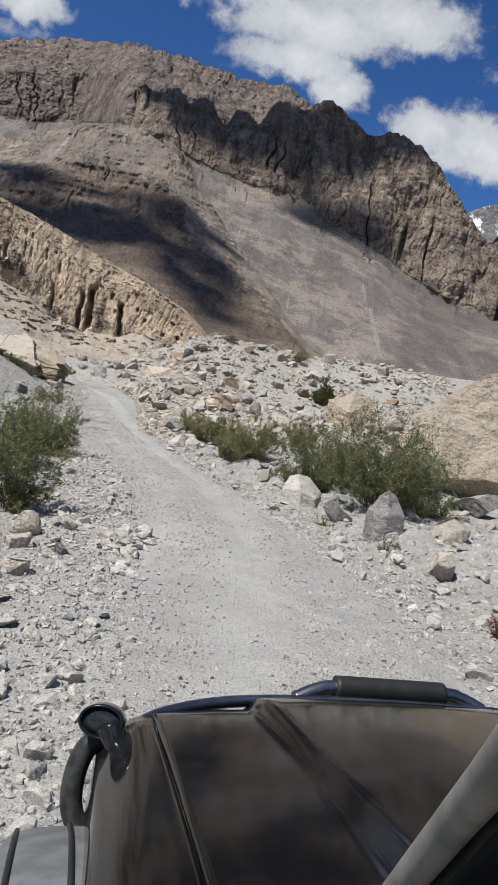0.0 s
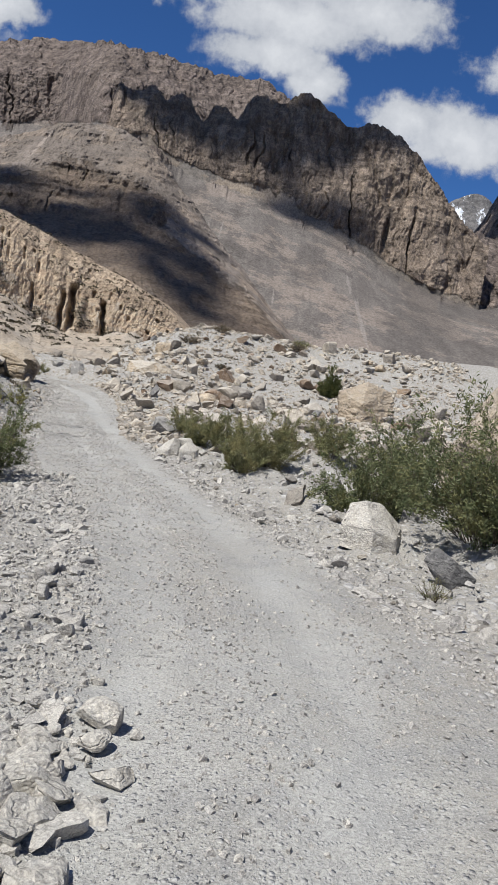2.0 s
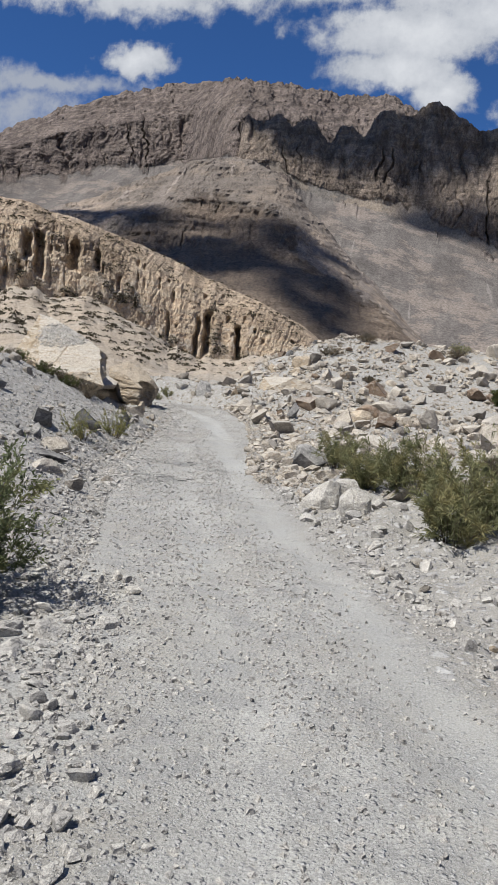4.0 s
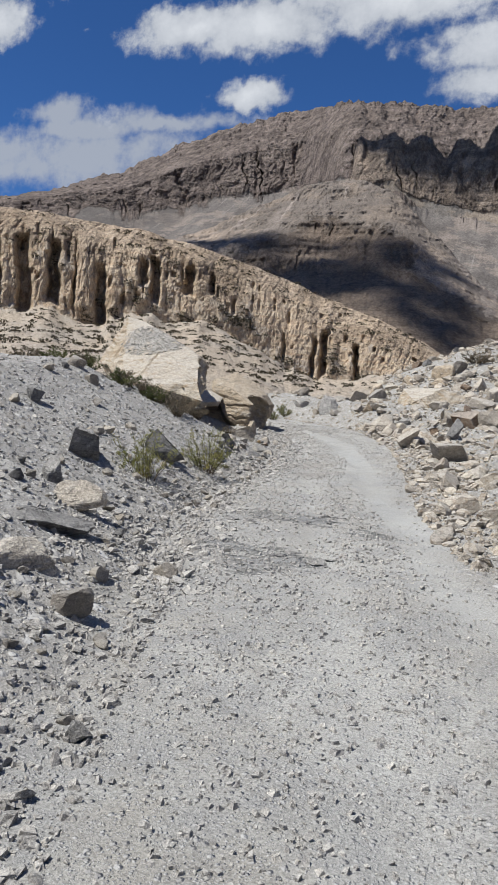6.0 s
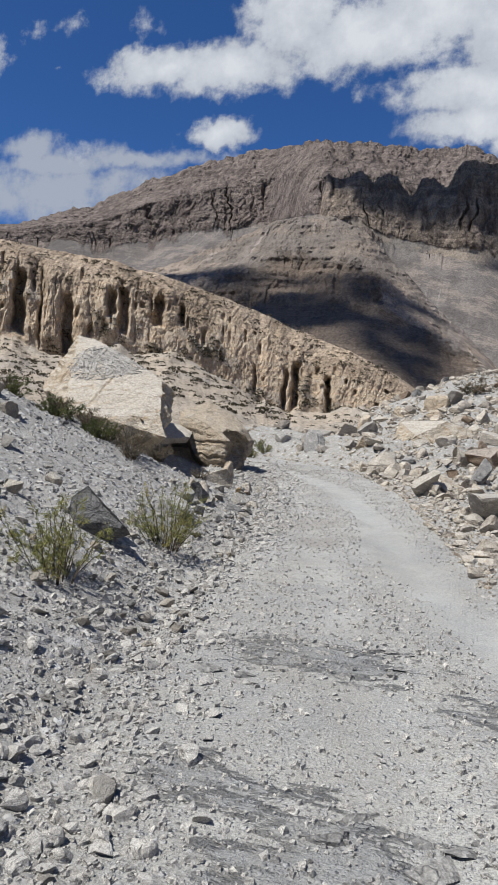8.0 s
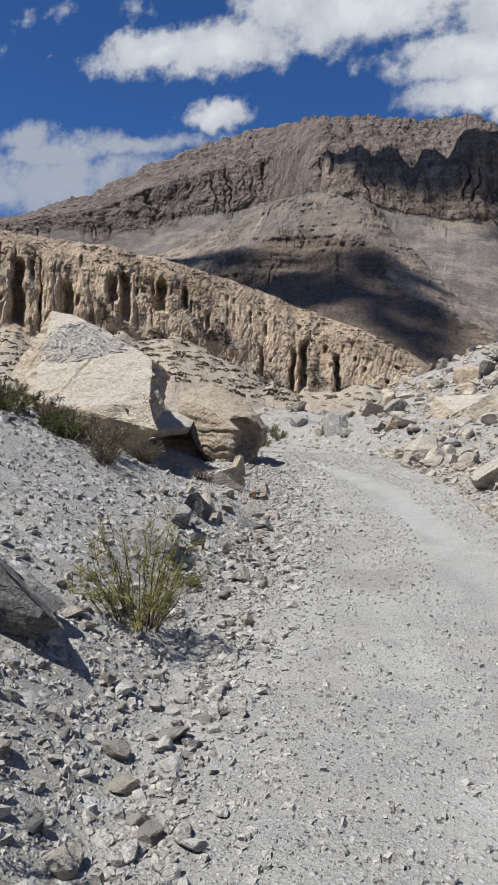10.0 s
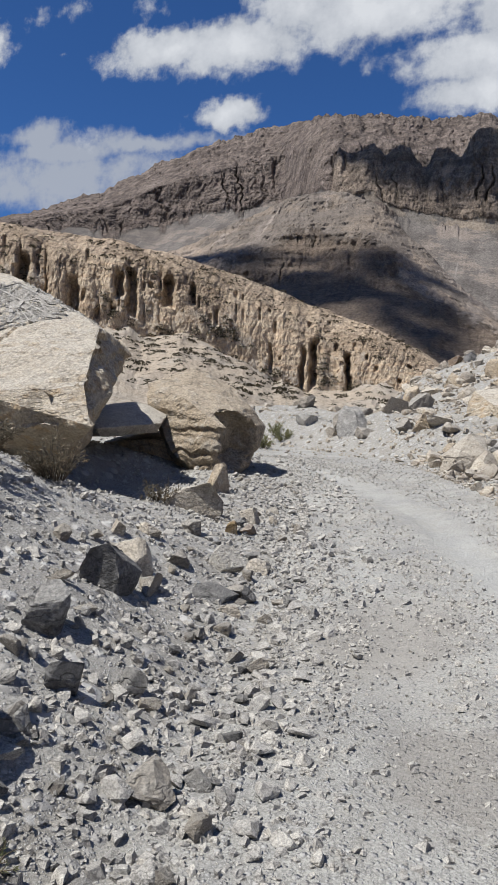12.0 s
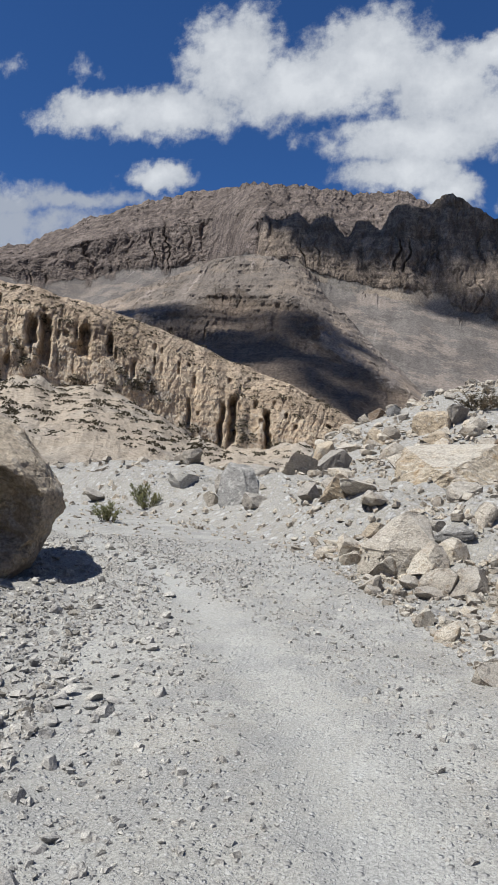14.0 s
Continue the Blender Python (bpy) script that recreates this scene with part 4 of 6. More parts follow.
def hull_boulder(name, pts, mat, label, seed, cuts=6, amp=0.10, layers=0.0, grain=0.11, hollow=None):
    """A great block: the hull of its corners, broken up with noise and bedding."""
    bm = bmesh.new()
    for p in pts:
        bm.verts.new(p)
    r = bmesh.ops.convex_hull(bm, input=bm.verts)
    bmesh.ops.delete(bm, geom=[g for g in r["geom_interior"] if isinstance(g, bmesh.types.BMVert)], context="VERTS")
    bmesh.ops.triangulate(bm, faces=bm.faces)
    for _ in range(cuts):
        long = [e for e in bm.edges if e.calc_length() > grain]
        if not long or len(bm.faces) > 30000:
            break
        bmesh.ops.subdivide_edges(bm, edges=long, cuts=1, use_grid_fill=False)
        bmesh.ops.triangulate(bm, faces=bm.faces)
    for _ in range(1):
        bmesh.ops.smooth_vert(bm, verts=bm.verts, factor=0.3, use_axis_x=True, use_axis_y=True, use_axis_z=True)
    bm.normal_update()
    co = np.array([v.co for v in bm.verts])
    no = np.array([v.normal for v in bm.verts])
    steep = 1 - np.abs(no[:, 2])
    dis = amp * fbm(co[:, 0] * 0.9, co[:, 1] * 0.9, co[:, 2] * 0.9, seed=seed, octaves=6, gain=0.58)
    dis = dis * (0.6 + 0.9 * steep) + 1.1 * amp * steep * (ridged(co[:, 0] * 1.5, co[:, 1] * 1.5, co[:, 2] * 1.9, seed=seed + 6, octaves=4, gain=0.6) - 0.62)
    dis = dis + 0.3 * amp * fbm(co[:, 0] * 4.5, co[:, 1] * 4.5, co[:, 2] * 5.5, seed=seed + 11, octaves=4, gain=0.62) * (0.3 + steep)
    dis = dis - amp * 0.9 * sstep(0.62, 0.9, ridged(co[:, 0] * 0.7, co[:, 1] * 0.7, co[:, 2] * 1.1, seed=seed + 5, octaves=2)) * steep
    bend = 0.5 * fbm(co[:, 0] * 0.7, co[:, 1] * 0.7, co[:, 2] * 0.4, seed=seed + 2, octaves=4)
    for pitch, deep in ((1.9, 1.0), (5.3, 0.4)):
        q = (co[:, 2] + 0.14 * co[:, 0]) * pitch + bend * (1 + 0.3 * pitch)
        q = q - np.floor(q)
        some = sstep(0.35, 0.65, vnoise(co[:, 0] * 0.8, co[:, 1] * 0.8, co[:, 2] * 1.2, seed=seed + 8))
        dis = dis + layers * deep * steep * some * (sstep(0.0, 0.12, q) * (1 - 0.9 * q) - 0.5)
    crack = ridged(co[:, 0] * 0.55 + 3, co[:, 1] * 0.55, co[:, 2] * 0.35, seed=seed + 9, octaves=1)
    dis = dis - 0.5 * (amp + layers) * sstep(0.93, 0.995, crack) * (0.3 + 0.7 * steep)
    co = co + no * dis[:, None]
    if hollow:
        (hx, hy, hz), reach, deep, inward = hollow
        q = np.sqrt(((co - (hx, hy, hz)) ** 2 * (1, 1, 0.7)).sum(1)) / reach + 0.25 * fbm(co[:, 0] * 2.2, co[:, 1] * 2.2, co[:, 2] * 2.2, seed=seed + 15, octaves=4)
        co = co + (sstep(1.0, 0.72, q) * deep)[:, None] * np.array(inward)
    fa = np.array([[v.index for v in f.verts] for f in bm.faces])
    bm.free()
    c = co.mean(0)
    c[2] = co[:, 2].min()
    ob = thing(name, mesh_from(name, co - c, fa), mat, label, "boulder")
    ob.location = c
    return ob


CREAM = hull_boulder("boulder", [(-14.7, 47.6, 0.2), (-14.35, 47.15, -0.45), (-16.3, 47.2, 0.0), (-17.9, 47.8, 0.23), (-16.1, 47.3, -0.55), (-17.6, 48.6, -0.4), (-20.7, 50.9, 0.95), (-20.0, 52.0, 2.85), (-19.3, 52.0, 2.75),
                         (-15.5, 49.4, 1.2), (-15.7, 50.8, 0.88), (-18.3, 53.2, 1.9), (-20.5, 54.5, 1.9), (-17.1, 50.1, -1.9), (-19.8, 50.8, -1.2), (-18.2, 52.8, -1.7), (-20.0, 54.0, -1.4)],
                     M_CREAM, "huge cream sandstone boulder tilted on the scree bank", 5, layers=0.2, amp=0.07)
hull_boulder("boulder", [(-16.61, 53.4, 0.32), (-16.33, 52.9, -0.1), (-15.54, 52.5, -1.23), (-14.62, 52.4, -1.75), (-14.36, 52.4, -0.63), (-15.39, 52.85, 0.0), (-14.22, 53.9, -0.22), (-14.32, 53.2, -0.3), (-13.88, 54.1, -0.62), (-14.15, 53.6, -1.5), (-14.5, 53.0, -1.9),
                         (-15.79, 54.3, 0.75), (-14.74, 54.4, 0.22), (-16.7, 55.5, 0.5), (-15.3, 55.7, 0.05), (-14.7, 55.2, -1.2), (-16.6, 56.0, -1.95), (-16.1, 54.0, -1.95), (-15.2, 55.6, -1.95)],
             M_TAN, "tan sandstone boulder leaning beside the track", 9, layers=0.09, amp=0.055, grain=0.085, hollow=((-14.2, 53.0, -0.85), 0.62, 0.5, (-0.85, 0.45, 0.25)))
hull_boulder("boulder", [(-16.1, 50.3, -0.62), (-15.65, 52.2, -0.55), (-17.6, 51.0, -0.4), (-17.0, 54.4, -0.3), (-15.95, 53.2, -0.3), (-16.2, 50.6, -0.78), (-15.8, 52.2, -0.74), (-17.6, 51.0, -0.8), (-17.0, 54.4, -0.75), (-16.5, 52.6, -0.1), (-16.9, 51.4, -0.2)],
             M_PALE, "pale slab roofing the hollow between two boulders", 25, layers=0.04, amp=0.05)
# added block: stops light showing through behind the slab, keeping the hollow dark
hull_boulder("boulder", [(-17.4, 52.7, -1.0), (-16.9, 52.6, -2.2), (-15.7, 53.3, -0.9), (-15.5, 53.2, -2.2), (-17.5, 54.6, -0.8), (-15.9, 54.8, -0.85), (-17.4, 54.6, -2.2), (-15.8, 54.8, -2.2)],
             M_TAN, "tan block added to close the back of the dark hollow", 27, layers=0.04, amp=0.05)
hull_boulder("boulder", [(5.5, 28.0, -0.1), (6.2, 29.0, 0.7), (8.8, 29.1, 3.1), (10.6, 29.5, 3.8), (13.0, 30.0, 3.4), (7.1, 26.9, -1.0), (8.7, 26.3, -0.75), (10.0, 26.1, -0.8), (13.0, 27.0, -0.9), (7.0, 28.4, -2.2), (10.0, 27.7, -2.2), (13.0, 28.4, -2.2), (5.3, 29.2, -2.0),
                         (8.0, 33.0, 1.6), (12.0, 34.0, 3.0), (12.0, 34.0, -2.2), (6.0, 33.0, -2.2)],
             M_BUFF, "massive tan sandstone boulder behind the green bushes", 13, layers=0.07, amp=0.10)
hull_boulder("boulder", [(-10.0, 61.2, -1.2), (-9.6, 62.5, 0.35), (-7.6, 62.0, 0.45), (-6.5, 62.3, 0.1), (-6.6, 61.0, -1.0), (-8.4, 60.6, -1.0), (-8.0, 64.5, 0.5), (-9.8, 64.0, 0.0), (-6.6, 64.0, -0.6), (-8.8, 60.7, -0.2)],
             M_CREAM, "broad pale boulder in the rubble slope", 17, layers=0.1)
hull_boulder("boulder", [(5.4, 55.5, -1.9), (5.6, 56.5, 0.3), (7.5, 57, 1.1), (9.3, 57.5, 0.6), (9.6, 56, -1.9), (7.2, 54.8, -1.9), (7.0, 60, 0.4), (9, 60, -1.5), (6, 60, -1.5), (7.0, 55.1, -0.4)],
             M_TAN, "large tan boulder in the rubble field", 19, layers=0.1)



def peak(x, y, w, h, lean, turn, mat, label, seed, low=0.3):
    """A broken rock that rises to an uneven peak."""
    g = np.random.default_rng(seed)
    z = float(ground_z(np.array([x]), np.array([y]))[0]) - 0.12 * h
    pts = []
    for k in range(6):
        a, r = radians(turn) + k * math.pi / 3 + g.uniform(-0.3, 0.3), w * g.uniform(0.42, 0.54)
        pts.append((x + r * math.cos(a), y + 0.85 * r * math.sin(a), z))
        pts.append((x + 0.96 * r * math.cos(a) + 0.12 * lean, y + 0.8 * r * math.sin(a), z + h * g.uniform(low, low + 0.3)))
    pts += [(x + lean, y - 0.05 * w, z + 1.1 * h), (x + lean + 0.24 * w, y + 0.14 * w, z + 1.0 * h), (x + lean - 0.16 * w, y + 0.2 * w, z + 0.92 * h)]
    ob = hull_boulder("boulder", pts, mat, label, seed, amp=0.03, grain=0.07)
    ob["category"] = "rock"
    return ob


peak(1.42 * S, 17.15 * S, 1.3, 0.75, -0.16, 10, M_WHITE, "pale angular rock rising to a peak at the track edge", 21)
peak(3.02, 14.7, 0.86, 0.98, -0.06, 25, M_GREY, "dark grey angular rock standing under the bush", 22, 0.6)
peak(-8.62 * S, 50.5 * S, 1.35, 0.85, 0.1, 25, M_PALE, "pale triangular block at the foot of the rubble", 23, 0.35)
peak(-2.66 * S, 27.25 * S, 0.92, 0.6, 0.14, 15, M_WHITE, "white triangular rock at the track edge", 24, 0.25)
peak(-2.05 * S, 26.7 * S, 0.72, 0.52, -0.06, 50, M_WHITE, "pale angular rock against the green bush", 26, 0.5)
# x, y in plan units; width, depth, height in metres; turn; stone; words
HERO = [
    (3.15, 10.75, 0.85, 0.7, 0.55, 10, M_PALE, "pale flat-topped rock on the stony verge"),
    (4.05, 13.4, 1.15, 0.9, 0.65, 40, M_PALE, "pale angular rock on the stony verge"),
    (2.45, 19.3, 0.75, 0.6, 0.6, 0, M_GREY, "blue-grey rock below the bush"),
    (2.1, 15.3, 0.7, 0.6, 0.55, 35, M_GREY, "blue-grey rock half under the bush"),
    (6.6, 20.6, 1.7, 1.2, 1.1, -20, M_GREY, "dark grey rock below the big boulder"),
    (-2.3, 27.75, 0.6, 0.5, 0.5, 15, M_WHITE, "pale block at the track edge"),
    (-1.62, 25.15, 0.42, 0.32, 0.16, 70, M_WHITE, "flat white stone at the track edge"),
    (0.62, 21.25, 0.75, 0.6, 0.5, 30, M_PALE, "grey-white block at the track edge"),
    (1.45, 21.6, 1.15, 0.9, 0.85, 80, M_GREY, "blue-grey block under the bush"),
    (-12.12, 44.85, 0.85, 0.7, 0.62, 25, M_TAN, "tan block under the leaning boulder"),
    (-11.74, 43.15, 1.15, 0.85, 0.6, 15, M_PALE, "long pale rock before the hollow under the boulders"),
    (-11.11, 40.5, 0.3, 0.25, 0.24, 20, M_PALE, "small pale rock on the scree bank"),
    (-15.6, 49.5, 1.6, 1.2, 1.0, 30, M_PALE, "pale rock wedged behind the two great boulders"),
    (-18.9, 47.8, 2.3, 1.8, 1.3, 20, M_TAN, "tan boulder up on the bank"),
    (-8.46, 28.7, 0.75, 0.6, 0.5, 20, M_PALE, "pale block on the scree bank"),
    (-10.1, 31.35, 0.8, 0.7, 0.7, 50, M_GREY, "dark grey rock on the scree bank"),
    (-9.2, 29.2, 0.5, 0.4, 0.5, 0, M_GREY, "dark grey rock on the scree bank"),
    (-8.05, 27.6, 1.5, 0.9, 0.34, 35, M_GREY, "low grey outcrop at the foot of the bank"),
    (-7.6, 26.4, 1.0, 0.7, 0.35, 70, M_PALE, "low pale outcrop at the foot of the bank"),
    (-9.85, 33.6, 1.05, 0.9, 0.8, 10, M_GREY, "grey rock behind the yellow shrub"),
    (-10.66, 39.0, 0.8, 0.65, 0.62, 30, M_GREY, "dark grey rock on the scree bank"),
    (-10.45, 37.8, 0.38, 0.35, 0.32, 60, M_GREY, "dark grey rock on the scree bank"),
    (-9.87, 37.75, 0.24, 0.22, 0.2, 0, M_GREY, "greenish dark rock on the bank foot"),
    (-10.0, 37.35, 0.25, 0.2, 0.3, 40, M_GREY, "upright dark rock on the bank foot"),
    (-9.42, 37.05, 0.32, 0.25, 0.22, 15, M_PALE, "pale rock on the bank foot"),
    (-9.98, 36.9, 0.3, 0.25, 0.22, 75, M_GREY, "dark grey rock on the bank foot"),
    (-10.15, 36.6, 1.0, 0.75, 0.62, 20, M_GREY, "dark grey block on the foot of the bank"),
    (-10.9, 39.7, 0.7, 0.45, 0.4, 20, M_PALE, "pale slab on the scree bank"),
    (-11.62, 55.65, 0.75, 0.6, 0.42, 50, M_PALE, "pale rock before the grey boulder at the bend"),
    (-12.0, 56.1, 1.35, 1.0, 1.0, 15, M_GREY, "big grey boulder at the bend of the track"),
    (-14.13, 58.0, 1.45, 1.0, 0.8, 65, M_WHITE, "broad pale rock beyond the bend of the track"),
    (-12.8, 56.4, 0.5, 0.45, 0.36, 30, M_PALE, "small pale rock at the bend of the track"),
    (-7.92, 67.8, 2.0, 1.5, 1.45, 25, M_TAN, "tan boulder perched on the rubble crest"),
    (-7.05, 68.2, 1.7, 1.4, 1.5, 70, M_PALE, "tall pale boulder on the rubble crest"),
    (-6.3, 66.6, 1.5, 1.2, 1.0, 40, M_PALE, "pale boulder on the rubble crest"),
    (-9.24, 71.9, 0.9, 0.7, 0.6, 10, M_GREY, "grey rock on the skyline of the rubble"),
    (-11.7, 68.2, 1.2, 0.8, 0.45, 20, M_GREY, "flat grey slab lying on the rubble slope"),
    (-7.77, 51.15, 0.8, 0.5, 0.3, 155, M_GREY, "flat grey slab leaning at the rubble foot"),
    (-7.4, 51.5, 0.5, 0.45, 0.45, 35, M_PALE, "pale block at the rubble foot"),
    (-8.1, 51.4, 0.55, 0.5, 0.35, 85, M_PALE, "pale block at the rubble foot"),
    (-10.5, 55.1, 1.0, 0.7, 0.55, 20, M_PALE, "pale block at the bend of the track"),
    (-9.9, 54.4, 1.0, 0.9, 0.75, 35, M_TAN, "rounded tan rock at the bend of the track"),
    (-12.6, 56.8, 1.0, 0.8, 0.5, 75, M_PALE, "pale rock beyond the bend"),
    (-7.5, 53.3, 1.1, 0.9, 0.55, 25, M_PALE, "pale block on the rubble slope"),
    (-6.7, 52.6, 1.0, 0.8, 0.6, 60, M_PALE, "pale block on the rubble slope"),
    (-6.1, 50.6, 0.95, 0.8, 0.8, 0, M_PALE, "pale block on the rubble slope"),
    (-6.25, 46.9, 0.6, 0.5, 0.5, 30, M_BROWN, "rust brown rock at the track edge"),
    (-5.6, 45.6, 0.9, 0.7, 0.8, 40, M_GREY, "dark fractured rock at the track edge"),
    (-2.3, 60.2, 2.1, 1.3, 1.05, 10, M_BROWN, "rust brown boulder in the rubble field"),
    (-1.6, 42.0, 1.5, 1.0, 0.8, 25, M_BROWN, "dark red-brown boulder in the rubble field"),
    (-3.0, 42.6, 1.4, 1.2, 1.2, 65, M_PALE, "tall pale boulder in the rubble field"),
    (0.2, 43.2, 1.3, 1.1, 0.95, 5, M_PALE, "pale split boulder in the rubble field"),
    (2.1, 72.8, 2.2, 1.5, 1.3, 20, M_BROWN, "brown boulder on the crest of the rubble"),
    (5.1, 69.5, 1.8, 1.4, 1.2, 45, M_PALE, "pale boulder on the rubble slope"),
    (-0.3, 67.5, 1.5, 1.2, 1.0, 70, M_PALE, "pale boulder on the rubble slope"),
    (1.6, 63.5, 1.7, 1.3, 1.0, 15, M_PALE, "pale boulder on the rubble slope"),
    (4.0, 61.0, 1.6, 1.2, 0.9, 30, M_BROWN, "brown-edged boulder on the rubble slope"),
    (6.2, 62.8, 1.2, 1.0, 0.9, 0, M_PALE, "pale boulder beside the juniper"),
    (-5.5, 61.5, 1.6, 1.2, 1.1, 55, M_PALE, "pale boulder on the rubble slope"),
    (-7.6, 64.0, 1.5, 1.1, 0.9, 15, M_TAN, "tan boulder on the rubble slope"),
    (-9.6, 66.5, 1.5, 1.2, 0.9, 35, M_TAN, "tan boulder on the crest of the rubble"),
    (-8.4, 60.2, 1.1, 0.9, 0.6, 80, M_PALE, "pale rock on the rubble slope"),
    (-3.4, 8.6, 0.9, 0.6, 0.3, 15, M_PALE, "flat pale rock on the track shoulder"),
    (-3.6, 10.4, 0.8, 0.7, 0.4, 60, M_PALE, "flat pale rock on the track shoulder"),
    (-2.6, 6.6, 0.7, 0.6, 0.22, 35, M_PALE, "flat pale slab on the track shoulder"),
    (-2.15, 7.2, 0.85, 0.75, 0.24, 15, M_PALE, "broad flat pale slab at the track shoulder"),
    (-2.05, 6.1, 0.8, 0.65, 0.2, 60, M_CREAM, "broad flat tan slab at the track shoulder"),
    (-2.45, 8.3, 0.6, 0.45, 0.34, 35, M_PALE, "pale broken rock at the track shoulder"),
    (-2.7, 9.3, 0.6, 0.5, 0.38, 5, M_PALE, "pale broken rock at the track shoulder"),
    (-2.2, 9.7, 0.4, 0.35, 0.24, 45, M_PALE, "small pale rock at the track shoulder"),
    (-1.95, 8.3, 0.38, 0.3, 0.2, 75, M_GREY, "small grey rock at the track shoulder"),
    (-5.1, 17.4, 0.6, 0.5, 0.35, 5, M_PALE, "pale rock beside the track"),
    (-11.28, 40.2, 0.26, 0.22, 0.2, 65, M_PALE, "small pale rock on the scree bank"),
    (-10.72, 40.35, 0.34, 0.28, 0.28, 110, M_PALE, "pale wedge of rock on the scree bank"),
    (-10.39, 40.75, 0.46, 0.36, 0.36, 30, M_WHITE, "white-grey block at the foot of the bank"),
    (-10.23, 41.2, 0.42, 0.3, 0.2, 80, M_PALE, "flat pale stone at the foot of the bank"),
    (-11.2, 41.8, 0.42, 0.34, 0.3, 5, M_PALE, "pale block at the foot of the bank"),
    (-10.94, 42.35, 0.24, 0.2, 0.18, 40, M_OCHRE, "ochre stained stone at the foot of the bank"),
    (-10.79, 42.5, 0.3, 0.25, 0.2, 75, M_BROWN, "grey-brown stone at the foot of the bank"),
    (-10.03, 39.75, 0.28, 0.22, 0.17, 15, M_PALE, "pale stone at the foot of the bank"),
    (-10.0, 40.2, 0.26, 0.2, 0.2, 50, M_GREY, "grey stone at the foot of the bank"),
    (-9.4, 40.05, 0.17, 0.14, 0.13, 50, M_GREY, "dark grey stone lying on the track"),
    (-9.74, 40.28, 0.22, 0.15, 0.1, 20, M_PALE, "flat pale stone lying on the track"),
]
for x, y, w, h in ((-16.6, 58.6, 0.9, 0.5), (-14.9, 61.6, 1.2, 0.7), (-11.2, 58.2, 1.1, 0.8), (-10.6, 60.4, 1.5, 1.0), (-13.2, 63.5, 1.3, 0.8)):
    HERO.append((x, y, w, w * 0.8, h, 37 * w, M_PALE, "pale boulder on the rise beyond the bend"))
for i, (x, y, w, d, h, turn, mat, words) in enumerate(HERO):
    boulder(x * S, y * S, w, d, h, turn, mat, words, 100 + i, level=4 if w > 0.7 else 3)

# bedrock that shows through the track
RNG = np.random.default_rng(7)
for i in range(42):
    u, w = RNG.uniform(-0.85, 0.85), RNG.uniform(-0.75, 0.7)
    q = RNG.uniform(0.10, 0.34)
    bx, by = ((-7.5, 35.2), (-7.5, 35.2), (-6.95, 32.5))[i % 3]
    boulder(bx + u + 0.25 * w, by + w + 0.3 * u, q, q * RNG.uniform(0.5, 0.9), q * RNG.uniform(0.12, 0.2), RNG.uniform(0, 40), M_GREY, "jagged grey bedrock showing through the track", 300 + i, sink=0.5, planes=14, tilt=RNG.uniform(-7, 7), group="bedrock plates", name="bedrock_plate")
for i in range(46):
    u, w = RNG.random(), RNG.random()
    q = 0.09 + 0.36 * RNG.random() ** 1.6
    boulder(-2.0 + 0.85 * u, 9.5 + 1.9 * w, q, q * 0.85, q * RNG.uniform(0.3, 0.5), RNG.uniform(0, 180), M_WHITE, "flat pale slab bedded in the track shoulder", 340 + i, sink=0.33, planes=12, tilt=RNG.uniform(-10, 10), group="slabs of the track shoulder", name="flat_stone")

# shared shapes for the free-lying rocks of the rubble field
SHAPES = []
for i in range(14):
    v, f = stone(500 + i, 3, 12)
    SHAPES.append(mesh_from("rock", v * 0.5, f))
STONES = [M_PALE, M_PALE, M_PALE, M_PALE, M_TAN, M_GREY, M_PALE, M_PALE, M_BROWN, M_PALE, M_GREY, M_PALE, M_TAN, M_BROWN]
for me, mat in zip(SHAPES, STONES):
    me.materials.append(mat)
WORDS = {M_PALE.name: "pale angular rock in the rubble field", M_TAN.name: "tan angular rock in the rubble field", M_GREY.name: "grey angular rock in the rubble field", M_BROWN.name: "rust brown rock in the rubble field"}


def in_hill(x, y):
    """1 where loose rubble lies."""
    d = x - road_x(y)
    return ((d > 2.5) & (x > -10.8 - 0.17 * np.clip(y - 57, 0, 60)) & (y > 30)) | ((d > 2.6) & (y < 31) & (y > 6))


def loose_rocks():
    g = np.random.default_rng(23)
    n = 0
    while n < 285:
        y = g.uniform(30, 86) if n < 240 else g.uniform(12, 32)
        x = float(road_x(np.array(y))) + g.uniform(2.4, 22) if y < 58 else g.uniform(-13, 16)
        if not in_hill(np.array(x), np.array(y)) or (y > 52 and x < -7.5 and g.random() < 0.6):
            continue
        k = g.integers(14)
        s = 0.33 + 1.4 * g.random() ** 3.2 + 0.006 * (y - 30) if y > 32 else 0.25 + 0.35 * g.random() ** 2
        ob = thing("rock", SHAPES[k], None, WORDS[STONES[k].name], "rock", group="rocks of the rubble field")
        z = gz(x, y)
        q = s * g.uniform(0.75, 1.25, 3) * (1, 1, 0.8)
        ob.matrix_world = Matrix.LocRotScale((x, y, z + 0.22 * q[2]), Euler((g.uniform(-0.35, 0.35), g.uniform(-0.35, 0.35), g.uniform(0, 6.28))), q)
        n += 1


loose_rocks()


